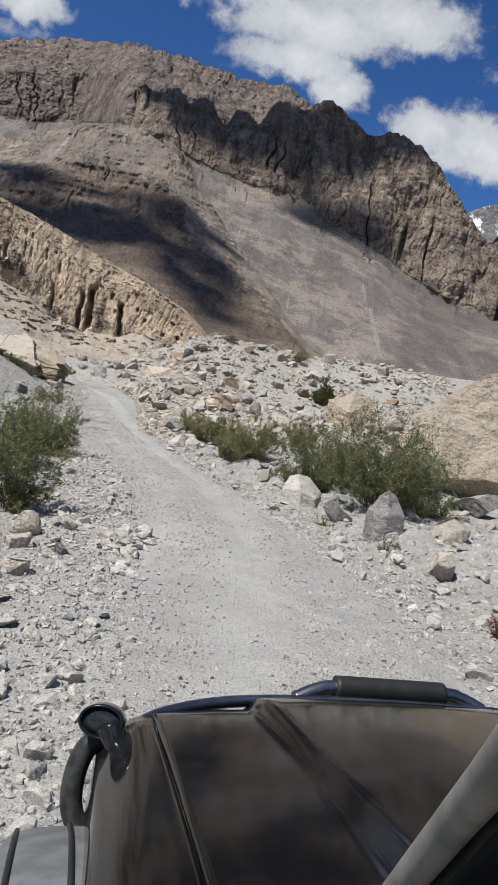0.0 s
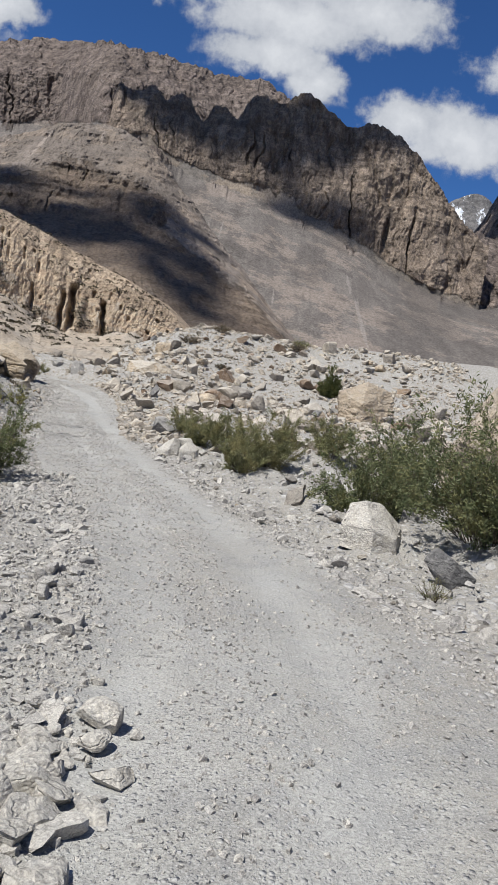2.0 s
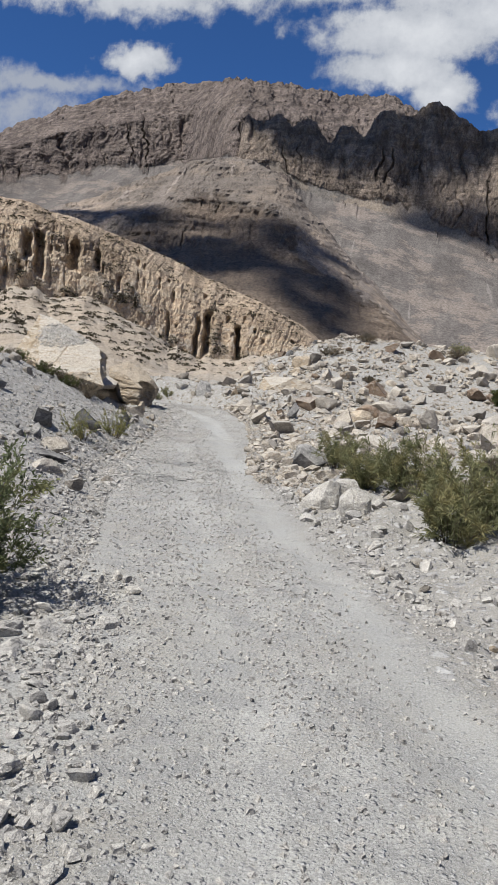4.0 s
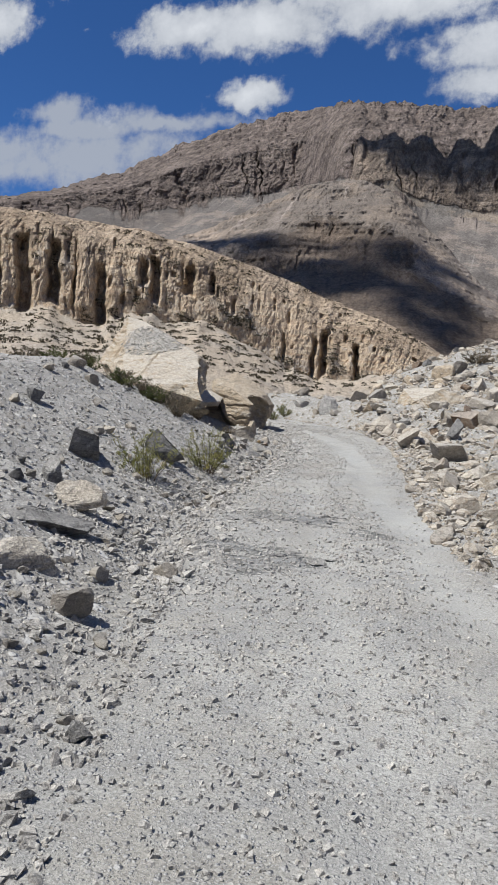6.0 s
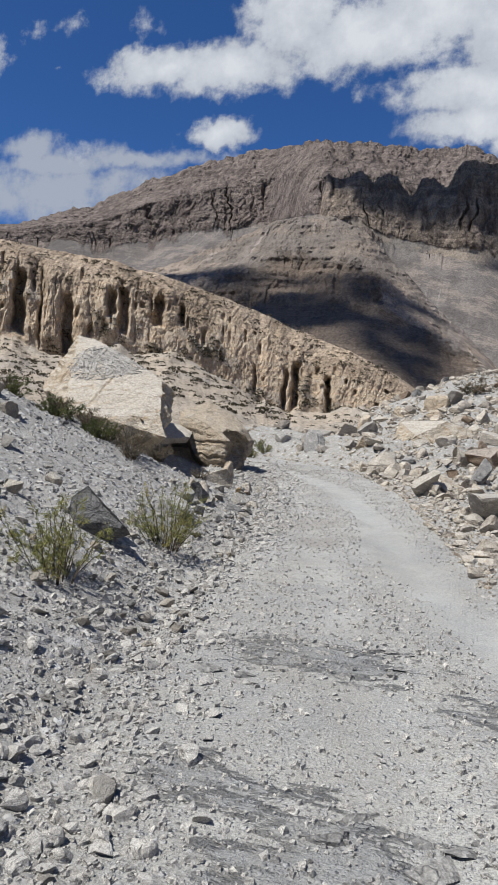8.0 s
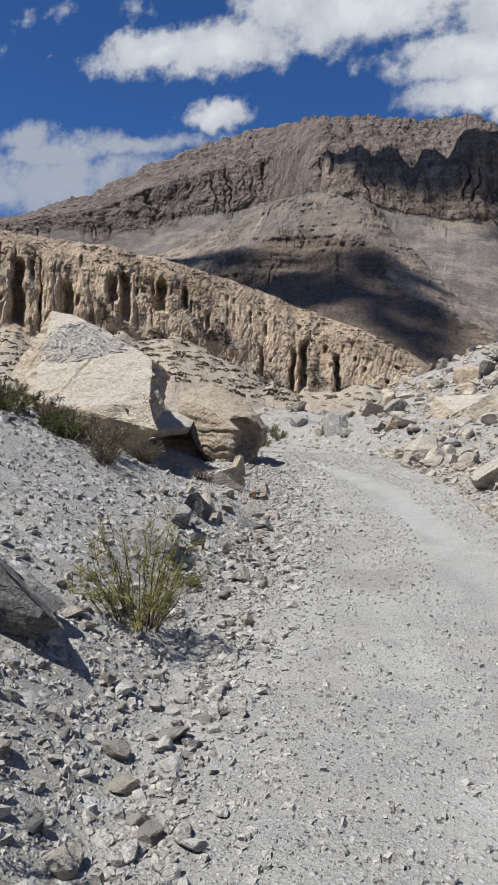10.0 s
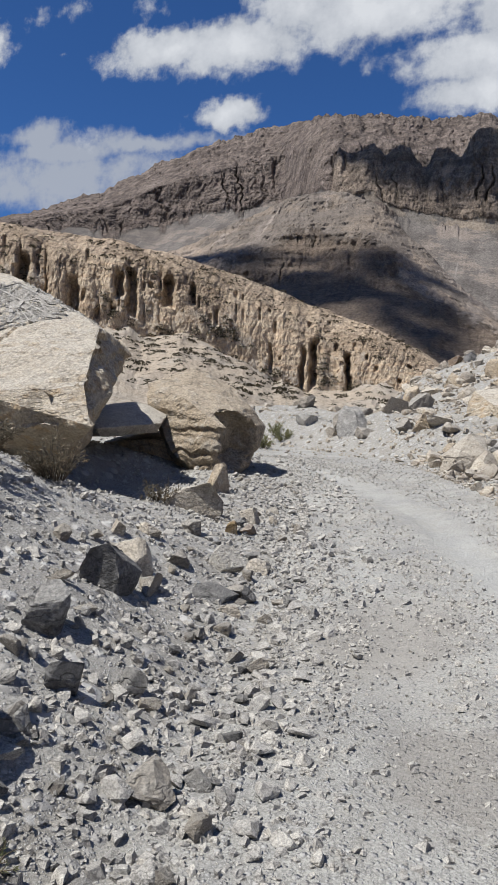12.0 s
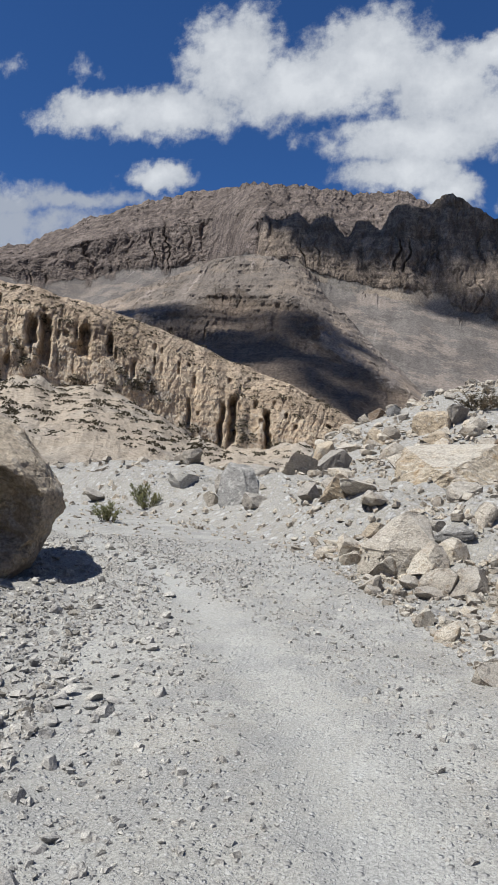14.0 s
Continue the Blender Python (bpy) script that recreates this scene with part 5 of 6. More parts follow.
def bank_rocks():
    """Rocks that lie over the scree bank."""
    g = np.random.default_rng(31)
    for i in range(62):
        y = g.uniform(27, 50)
        x = float(road_x(np.array(y))) - 2.3 - 5.0 * g.random()
        if y > 44 and x < -12.6:
            continue
        k = int(g.choice([0, 1, 2, 3, 5, 6, 10]))
        q = (0.2 + 0.38 * g.random() ** 2) * g.uniform(0.75, 1.25, 3) * (1, 1, 0.85)
        ob = thing("rock", SHAPES[k], None, WORDS[STONES[k].name].replace("in the rubble field", "on the scree bank"), "rock", group="rocks of the scree bank")
        ob.matrix_world = Matrix.LocRotScale((x, y, gz(x, y) + 0.16 * q[2]), Euler((g.uniform(-0.4, 0.4), g.uniform(-0.4, 0.4), g.uniform(0, 6.28))), q)


bank_rocks()


def scatter(name, n, level, place, size, mat, label, category, seed, flat=0.7, planes=8, variants=10):
    """Very many loose stones as one piece of ground cover."""
    g = np.random.default_rng(seed)
    x, y = place(g, n)
    n = len(x)
    z = ground_z(x, y)
    s = size(g, x, y)
    V, Fc, at = [], [], 0
    kind = g.integers(variants, size=n)
    a, b, c = g.uniform(0, 6.283, n), g.uniform(-0.4, 0.4, n), g.uniform(-0.4, 0.4, n)
    st = s[:, None] * g.uniform(0.7, 1.3, (n, 3)) * (1, 1, flat) * (0.95 if level == 0 else 1.0)
    for k in range(variants):
        v, f = stone(seed * 31 + k, level, planes, 0.08)
        i = np.where(kind == k)[0]
        if not len(i):
            continue
        p = v[None] * st[i][:, None] * 0.5
        for ang, (u, w) in ((b[i], (1, 2)), (c[i], (0, 2)), (a[i], (0, 1))):
            cs, sn = np.cos(ang)[:, None], np.sin(ang)[:, None]
            pu, pw = p[..., u].copy(), p[..., w].copy()
            p[..., u], p[..., w] = pu * cs - pw * sn, pu * sn + pw * cs
        p = p + np.stack([x[i], y[i], z[i] + 0.16 * st[i][:, 2]], -1)[:, None]
        V.append(p.reshape(-1, 3))
        Fc.append((f[None] + (np.arange(len(i)) * len(v))[:, None, None]).reshape(-1, 3) + at)
        at += len(i) * len(v)
    thing(name, mesh_from(name, np.concatenate(V), np.concatenate(Fc)), mat, label, category, kind="stuff")


def on_track(g, n):
    y = g.uniform(1.0, 58, n * 3)
    d = g.normal(0, 1.75, n * 3)
    x = road_x(y) + d
    w = x - track_x(y)
    keep = g.random(n * 3) > 0.2 * sstep(34, 40, y) + 0.45 * sstep(-0.3, 0.5, fbm(x * 0.5, y * 0.35, seed=61, octaves=3)) + 0.82 * np.exp(-((w / 0.45) ** 2)) + 0.45 * np.exp(-(((w + 1.55) / 0.4) ** 2))
    i = np.where(keep)[0][:n]
    return x[i], y[i]


def on_verge(g, n):
    y = g.uniform(2, 57, n)
    d = 2.0 + np.abs(g.normal(0, 1.1, n))
    return road_x(y) + d * np.where(g.random(n) < 0.5, -1, 1), y


def on_bank(g, n):
    y = g.uniform(22, 53, n)
    return road_x(y) - 1.7 - 7.5 * g.random(n) ** 1.7, y


def on_hill(g, n):
    y = 30 + 58 * g.random(n * 3)
    x = np.where(y < 58, road_x(y) + 2.0 + 24 * g.random(n * 3) ** 1.3, -14 + 36 * g.random(n * 3))
    i = np.where(in_hill(x, y))[0][:n]
    return x[i], y[i]


def beyond(g, n):
    y = 58 + 48 * g.random(n) ** 1.25
    return -10.4 - 0.2 * (y - 57) - 24 * g.random(n) ** 1.2, y


scatter("gravel", 46000, 0, on_track, lambda g, x, y: 0.012 + 0.05 * g.random(len(x)) ** 3.2 + 0.0003 * y, M_LOOSE, "small pale pebbles scattered over the track", "gravel", 41, variants=14)
scatter("verge_gravel", 1100, 2, on_verge, lambda g, x, y: 0.04 + 0.15 * g.random(len(x)) ** 2.6, M_LOOSE, "broken pale stones along the track edges", "gravel", 42)
scatter("bank_chips", 20000, 0, on_bank, lambda g, x, y: 0.02 + 0.085 * g.random(len(x)) ** 2.4, M_BANKSTONE, "small grey debris on the scree bank", "gravel", 48)
scatter("bank_gravel", 1700, 2, on_bank, lambda g, x, y: 0.03 + 0.14 * g.random(len(x)) ** 2.6, M_BANKSTONE, "grey broken stones on the scree bank", "gravel", 43)
scatter("rubble", 2800, 2, on_hill, lambda g, x, y: 0.07 + 0.75 * g.random(len(x)) ** 2.6 + 0.002 * y, M_RUBBLE, "pale broken rubble covering the landslide slope", "rubble", 44, variants=16)
scatter("rubble_chips", 12000, 0, on_hill, lambda g, x, y: 0.05 + 0.17 * g.random(len(x)) ** 2 + 0.0012 * y, M_RUBBLE, "small pale debris between the fallen rocks", "rubble", 46)
scatter("verge_chips", 7000, 0, on_verge, lambda g, x, y: 0.025 + 0.07 * g.random(len(x)) ** 2, M_LOOSE, "small broken stones along the track edges", "gravel", 47)
scatter("far_rubble", 6500, 0, beyond, lambda g, x, y: 0.05 + np.minimum(0.8, 0.03 * (y - 56)) * g.random(len(x)) ** 3, M_RUBBLE, "pale stones on the ground beyond the bend", "rubble", 45)


def bank_foot(g, n):
    y = g.uniform(30, 58, n)
    return road_x(y) - 1.1 + 0.9 * sstep(40, 48, y) * g.random(n) - (0.9 + 0.5 * sstep(44, 50, y)) * np.abs(g.normal(0, 1, n)) - 0.4 * g.random(n), y


def stony_flat(g, n):
    y = g.uniform(3, 33, n)
    return road_x(y) + 2.2 + 7.5 * g.random(n) ** 1.6, y


scatter("bank_foot_stones", 1600, 2, bank_foot, lambda g, x, y: 0.035 + 0.15 * g.random(len(x)) ** 2.4, M_LOOSE, "pale broken stones fallen along the foot of the bank", "gravel", 49, variants=14)
scatter("bank_foot_chips", 7000, 0, bank_foot, lambda g, x, y: 0.02 + 0.055 * g.random(len(x)) ** 2, M_LOOSE, "small pale chips along the foot of the bank", "gravel", 50)
def shoulder(g, n):
    y = g.uniform(2.5, 24, n)
    return road_x(y) - 0.95 - 0.9 * np.abs(g.normal(0, 1, n)) - 0.4 * g.random(n), y


scatter("shoulder_stones", 900, 2, shoulder, lambda g, x, y: 0.05 + 0.2 * g.random(len(x)) ** 2.4, M_LOOSE, "pale broken stones along the track shoulder", "gravel", 53, variants=14)
scatter("shoulder_chips", 7000, 0, shoulder, lambda g, x, y: 0.02 + 0.07 * g.random(len(x)) ** 2, M_LOOSE, "small pale chips along the track shoulder", "gravel", 54)
scatter("flat_stones", 1000, 2, stony_flat, lambda g, x, y: 0.06 + 0.32 * g.random(len(x)) ** 2.8, M_LOOSE, "pale broken stones among the bushes", "gravel", 51, variants=14)
scatter("flat_chips", 6000, 0, stony_flat, lambda g, x, y: 0.025 + 0.09 * g.random(len(x)) ** 2, M_LOOSE, "small pale chips among the bushes", "gravel", 52)


def slope_foot(g, n):
    y = g.uniform(33, 66, n)
    x = np.where(y < 56, road_x(y) + 1.9 + 6.5 * g.random(n) ** 1.5, -13 + 13 * g.random(n))
    i = np.where(in_hill(x + 0.6, y))[0]
    return x[i], y[i]


scatter("slope_stones", 1600, 2, slope_foot, lambda g, x, y: 0.06 + 0.34 * g.random(len(x)) ** 2.6, M_RUBBLE, "pale broken stones at the foot of the rubble slope", "gravel", 55, variants=16)
scatter("slope_chips", 11000, 0, slope_foot, lambda g, x, y: 0.03 + 0.09 * g.random(len(x)) ** 2, M_RUBBLE, "small pale chips at the foot of the rubble slope", "gravel", 56)


def edge_stones():
    """Stones of hand size and more along the track and the foot of the bank."""
    g = np.random.default_rng(29)
    for i in range(290):
        if i < 150:
            y = g.uniform(27, 53)
            x = float(road_x(np.array(y))) - 1.75 - 1.9 * g.random() ** 1.5
            k = int(g.choice([0, 1, 2, 3, 5, 6, 7, 10]))
        else:
            y = g.uniform(4, 52)
            x = float(road_x(np.array(y))) + (2.3 + abs(g.normal(0, 0.7))) * (1 if g.random() < 0.55 else -1)
            k = int(g.choice([0, 1, 2, 3, 4, 6, 7, 9, 11, 5]))
        q = (0.10 + (0.14 if i < 150 else 0.2) * g.random() ** 2.4) * g.uniform(0.75, 1.3, 3) * (1, 1, 0.75)
        ob = thing("stone", SHAPES[k], None, WORDS[STONES[k].name].replace("in the rubble field", "lying at the track edge"), "stone", group="stones along the track")
        ob.matrix_world = Matrix.LocRotScale((x, y, gz(x, y) + 0.2 * q[2]), Euler((g.uniform(-0.4, 0.4), g.uniform(-0.4, 0.4), g.uniform(0, 6.28))), q)


edge_stones()


def gravel_on(ob, centre, reach, n, seed):
    """Fine debris lying on top of a block."""
    me = ob.data
    tree = BVHTree.FromPolygons([ob.matrix_basis @ v.co for v in me.vertices], [tuple(p.vertices) for p in me.polygons])
    g = np.random.default_rng(seed)
    V, Fc = [], []
    for i in range(n):
        r, a = reach * math.sqrt(g.random()), g.uniform(0, 6.283)
        hit, no, _, _ = tree.ray_cast(Vector((centre[0] + r * math.cos(a) * 1.3, centre[1] + r * math.sin(a), 9)), Vector((0, 0, -1)))
        if hit is None or no.z < 0.45:
            continue
        v, f = stone(2000 + i % 9, 0, 6)
        q = 0.02 + 0.08 * g.random() ** 2.5
        t = np.array(Euler((g.uniform(0, 6), g.uniform(0, 6), 0)).to_matrix())
        V.append(v @ t.T * q * (0.6, 0.6, 0.4) + np.array(hit))
        Fc.append(f + 6 * len(Fc))
    thing("boulder_debris", mesh_from("boulder_debris", np.concatenate(V), np.concatenate(Fc)), M_BANKSTONE, "grey gravel lying on the cream boulder", "gravel", kind="stuff")


gravel_on(CREAM, (-17.7, 50.4), 1.25, 1700, 3)


# ---------------------------------------------------------------- plants
def sticks(paths, radii, sides=3):
    """Thin tapered stems along many paths, as one mesh."""
    V, Fc, at = [], [], 0
    for p, r in zip(paths, radii):
        p = np.asarray(p)
        n = len(p)
        t = np.gradient(p, axis=0)
        t /= np.linalg.norm(t, axis=1)[:, None] + 1e-9
        u = np.cross(t, (0.3, 0.9, 0.2))
        u /= np.linalg.norm(u, axis=1)[:, None] + 1e-9
        w = np.cross(t, u)
        taper = np.linspace(1, 0.25, n)[:, None, None] * r
        a = np.arange(sides) * 2 * math.pi / sides
        ringv = p[:, None] + taper * (np.cos(a)[None, :, None] * u[:, None] + np.sin(a)[None, :, None] * w[:, None])
        V.append(ringv.reshape(-1, 3))
        i = np.arange(n * sides).reshape(n, sides)
        j = np.roll(i, -1, 1)
        Fc.append(np.stack([i[:-1], j[:-1], j[1:], i[1:]], -1).reshape(-1, 4) + at)
        at += n * sides
    return np.concatenate(V), np.concatenate(Fc)


def blades(base, way, length, width, g):
    """Narrow folded leaves, two triangles each side of the rib."""
    n = len(base)
    side = np.cross(way, g.normal(size=(n, 3)))
    side /= np.linalg.norm(side, axis=1)[:, None] + 1e-9
    mid = base + way * length[:, None] * 0.5
    tip = base + way * length[:, None] + np.array((0, 0, -0.12)) * length[:, None]
    V = np.stack([base, mid + side * width[:, None], tip, mid - side * width[:, None]], 1).reshape(-1, 3)
    return V, np.arange(4 * n).reshape(n, 4)


def bush(name, x, y, w, h, stems, leaves, leaf, mat, label, seed, category="bush", upright=0.5, start=0.2, z=None, stem_mat=None, thick=0.007, slim=0.11, short=0.55, cone=0.28, twigs=2):
    """A shrub of many arching stems with narrow leaves along them."""
    g = np.random.default_rng(seed)
    top = new(name)
    tagged(top, label, category)
    top.location = (x, y, gz(x, y) - 0.03 if z is None else z)
    paths, radii, B, W = [], [], [], []
    for i in range(stems):
        a, sp = g.uniform(0, 6.283), math.sqrt(g.random())
        out = np.array((math.cos(a), math.sin(a), 0.0))
        L = h * g.uniform(short, 1.08) * (1 - cone * sp)
        t = np.linspace(0, 1, 7)[:, None]
        p = out * sp * w * 0.16 + out * (sp * w * 0.5 * (1 - upright * 0.6)) * t ** 1.2 + np.array((0, 0, L)) * (t - 0.18 * sp * t ** 2.2)
        p = p + g.normal(0, 0.03 * h, (7, 3)) * t
        paths.append(p)
        radii.append(thick * g.uniform(0.7, 1.3))
        for _ in range(twigs):
            k = g.integers(1, 6)
            q = p[k] + np.linspace(0, 1, 5)[:, None] * (out * g.uniform(0.0, 0.3) + g.normal(0, 0.22, 3) + (0, 0, 0.35)) * L * 0.45
            paths.append(q)
            radii.append(thick * 0.5)
    per = max(1, leaves // len(paths))
    for p in paths:
        u = start + (1 - start) * g.random(per) ** 0.8 if len(p) == 7 else 0.25 + 0.75 * g.random(per)
        f = u * (len(p) - 1)
        k = np.minimum(f.astype(int), len(p) - 2)
        at = p[k] * (1 - (f - k))[:, None] + p[k + 1] * (f - k)[:, None]
        way = (p[k + 1] - p[k]) / (np.linalg.norm(p[k + 1] - p[k], axis=1)[:, None] + 1e-9) + g.normal(0, 0.6, (per, 3))
        B.append(at + g.normal(0, 0.012 * h, (per, 3)))
        W.append(way / np.linalg.norm(way, axis=1)[:, None])
    B, W = np.concatenate(B), np.concatenate(W)
    L = leaf * g.uniform(0.6, 1.3, len(B))
    v, f = sticks(paths, radii)
    part("branchwork", mesh_from("branchwork", v, f, True), stem_mat or M_STEM, top)
    v, f = blades(B, W, L, L * slim, g)
    part("foliage", mesh_from("foliage", v, f), mat, top)
    return top


BUSHES = [
    # name, x, y (plan units), width, height, stems, leaves, leaf length, leaves' look, words, uprightness
    ("bush", 3.3, 17.4, 3.2, 3.1, 130, 26000, 0.085, M_GREEN, "tall feathery green tamarisk bush at the track edge", 0.1),
    ("bush", 4.5, 19.0, 2.6, 2.7, 90, 17000, 0.085, M_GREEN, "wide feathery green tamarisk bush", 0.15),
    ("bush", 1.9, 20.0, 2.6, 2.6, 100, 19000, 0.085, M_GREEN, "feathery green tamarisk bush at the track edge", 0.15),
    ("bush", 3.0, 22.4, 2.3, 2.4, 50, 9000, 0.11, M_GREEN, "feathery green tamarisk bush before the big boulder", 0.5),
    ("bush", 0.1, 26.0, 2.6, 2.1, 75, 13000, 0.13, M_OLIVE, "olive grassy shrub beside the track", 0.55),
    ("bush", -1.1, 27.9, 1.8, 1.7, 55, 8000, 0.13, M_OLIVE, "low olive grassy shrub beside the track", 0.6),
    ("bush", 1.9, 27.2, 1.8, 1.6, 50, 7000, 0.12, M_OLIVE, "low olive grassy shrub in the rubble", 0.6),
    ("bush", -2.7, 32.4, 1.6, 1.3, 45, 5000, 0.12, M_OLIVE, "low olive grassy shrub at the rubble foot", 0.6),
    ("bush", -0.55, 25.0, 1.7, 1.5, 55, 7500, 0.12, M_OLIVE, "olive grassy shrub at the very edge of the track", 0.55),
    ("bush", -1.9, 29.6, 1.5, 1.3, 45, 5500, 0.12, M_OLIVE, "olive grassy shrub beside the pale blocks", 0.55),
    ("bush", -5.3, 16.4, 2.0, 2.0, 70, 13000, 0.075, M_GREEN, "dense green bush on the track shoulder", 0.5),
    ("bush", -5.55, 20.1, 2.4, 1.95, 110, 22000, 0.07, M_GREEN, "dense wide green bush on the track shoulder", 0.45),
    ("bush", -3.6, 11.0, 1.9, 2.2, 90, 16000, 0.07, M_GREEN, "green bush growing at the track shoulder", 0.3),
    ("bush", -9.3, 31.9, 1.15, 1.15, 38, 6000, 0.036, M_YELLOW, "sparse yellow-green shrub at the foot of the bank", 0.45),
    ("bush", -9.45, 34.7, 1.3, 1.2, 46, 8000, 0.036, M_YELLOW, "sparse yellow-green shrub at the foot of the bank", 0.5),
    ("bush", -12.13, 39.0, 0.7, 0.55, 60, 1300, 0.06, M_DRY, "grey dry scrub below the cream boulder", 0.4),
    ("bush", -12.3, 40.7, 0.8, 0.6, 60, 1300, 0.06, M_DRY, "grey dry scrub at the foot of the cream boulder", 0.4),
    ("bush", -12.2, 43.0, 0.6, 0.42, 44, 1000, 0.05, M_DRY, "small grey dry scrub beside the leaning boulder", 0.4),
    ("bush", -9.66, 36.25, 0.26, 0.13, 60, 1500, 0.03, M_OLIVE, "low olive cushion plant between the stones", 0.1),
    ("bush", 2.6, 12.2, 0.55, 0.45, 24, 500, 0.05, M_DRY, "thin dry weed on the stony verge", 0.4),
    ("bush", 1.75, 14.6, 0.5, 0.4, 22, 450, 0.05, M_OLIVE, "thin weed below the grey rock", 0.4),
    ("bush", 1.3, 24.0, 0.5, 0.4, 22, 350, 0.05, M_DRY, "thin dry weed between the stones", 0.4),
    ("bush", 2.9, 7.3, 0.4, 0.45, 26, 700, 0.06, M_RED, "small plant with red stalks on the verge", 0.6),
]
for i, (nm, x, y, w, h, st, lv, ll, mat, words, up) in enumerate(BUSHES):
    bush(nm, x * S, y * S, w, h, st, lv, ll, mat, words, 700 + i, upright=up, slim=0.07 if mat is M_OLIVE else 0.15 if mat is M_GREEN else 0.11, start=0.3 if mat is M_GREEN else 0.2, twigs=4 if mat is M_GREEN else 2, short=0.25 if mat is M_GREEN else 0.45)


def brush_row():
    """Dark brush along the rim of the bank."""
    g = np.random.default_rng(5)
    for i in range(9):
        t = i / 8
        x, y = -17.6 + 3.7 * t + g.normal(0, 0.15), 42.3 + 2.0 * t + g.normal(0, 0.2)
        bush("brush", x, y, 1.1, 0.62, 34, 2200, 0.07, M_DARKGREEN if i % 2 else M_DRY, "low dark brush along the rim of the bank", 800 + i, category="brush", thick=0.009)


brush_row()
bush("juniper", 5.4 * S, 58.6 * S, 2.6, 3.3, 110, 30000, 0.15, M_DARKGREEN, "dark green cone-shaped juniper in the rubble", 850, category="juniper", upright=0.75, start=0.02, short=0.6, cone=0.85)
for i, (x, y, w, h) in enumerate([(-3.5, 74.5, 2.2, 0.9), (3.6, 74.5, 2.0, 1.0), (0.8, 30.5, 1.0, 0.7), (-2.6, 63.5, 1.6, 0.7), (4.0, 76.0, 2.2, 1.2), (-6.0, 69.8, 2.2, 1.0)]):
    bush("brush", x * S, y * S, w, h, 40, 2600, 0.14, M_DRY if i != 4 else M_OLIVE, "dry brown brush among the rubble", 860 + i, category="brush")
for i, (x, y) in enumerate([(-14.97, 57.6), (-14.56, 57.0), (-14.22, 53.9)]):
    bush("brush", x * S, y * S, 0.8, 0.6, 26, 1500, 0.07, M_OLIVE, "small olive shrub beyond the bend", 870 + i, category="brush")


def far_scrub():
    """Dark scrub dots on the talus below the sand cliff."""
    g = np.random.default_rng(77)
    cliff = bpy.data.objects["sand_cliff"].data
    n = len(cliff.vertices)
    co = np.empty(n * 3, np.float32)
    cliff.vertices.foreach_get("co", co)
    co = co.reshape(-1, 3)
    tal = np.empty(n, np.float32)
    cliff.attributes["talus"].data.foreach_get("value", tal)
    a = np.degrees(np.arctan2(co[:, 0] - O[0], co[:, 1] - O[1]))
    up = np.empty(n, np.float32)
    cliff.attributes["upper"].data.foreach_get("value", up)
    ok = np.where((((tal > 0.97) & (g.random(n) < 0.3 + co[:, 2] / 14)) | ((up > 0.3) & (g.random(n) < 0.12))) & (a < -6) & (a > -44) & (np.hypot(co[:, 0] - O[0], co[:, 1] - O[1]) > 150))[0]
    pick = g.choice(ok, 1500, replace=False)
    B, W, L = [], [], []
    for p in co[pick]:
        k = 26
        r = 0.45 + 0.8 * g.random() ** 1.6
        a, q = g.uniform(0, 6.283, k), np.sqrt(g.random(k))
        B.append(p + np.stack([np.cos(a) * q * r * 1.3, np.sin(a) * q * r, (1 - q ** 2) * r * 0.55 - 0.05], -1))
        w = g.normal(0, 1, (k, 3)) + (0, 0, 0.5)
        W.append(w / np.linalg.norm(w, axis=1)[:, None])
        L.append(np.full(k, r * 0.5))
    v, f = blades(np.concatenate(B), np.concatenate(W), np.concatenate(L), np.concatenate(L) * 0.45, g)
    thing("scrub", mesh_from("scrub", v, f), M_SCRUB, "dark low scrub dotted over the talus", "scrub", kind="stuff")


far_scrub()


# ---------------------------------------------------------------- the jeep at the start of the track
def tube(pts, radius, sides=14, sub=6):
    """A bent round tube through the given points, with closed ends."""
    p = [Vector(q) for q in pts]
    path = []
    for i in range(len(p) - 1):
        a, b, c, d = p[max(i - 1, 0)], p[i], p[i + 1], p[min(i + 2, len(p) - 1)]
        for k in range(sub):
            t = k / sub
            path.append(0.5 * ((2 * b) + (c - a) * t + (2 * a - 5 * b + 4 * c - d) * t * t + (3 * b - a - 3 * c + d) * t**3))
    path.append(p[-1])
    bm = bmesh.new()
    rings, u = [], None
    for i, q in enumerate(path):
        t = (path[min(i + 1, len(path) - 1)] - path[max(i - 1, 0)]).normalized()
        u = t.orthogonal().normalized() if u is None else (u - t * u.dot(t)).normalized()
        w = t.cross(u)
        r = radius(i / (len(path) - 1)) if callable(radius) else radius
        rings.append([bm.verts.new(q + (u * math.cos(a) + w * math.sin(a)) * r) for a in (2 * math.pi * k / sides for k in range(sides))])
    for a, b in zip(rings, rings[1:]):
        for k in range(sides):
            bm.faces.new((a[k], a[(k + 1) % sides], b[(k + 1) % sides], b[k]))
    bm.faces.new(rings[0][::-1]), bm.faces.new(rings[-1])
    return bm


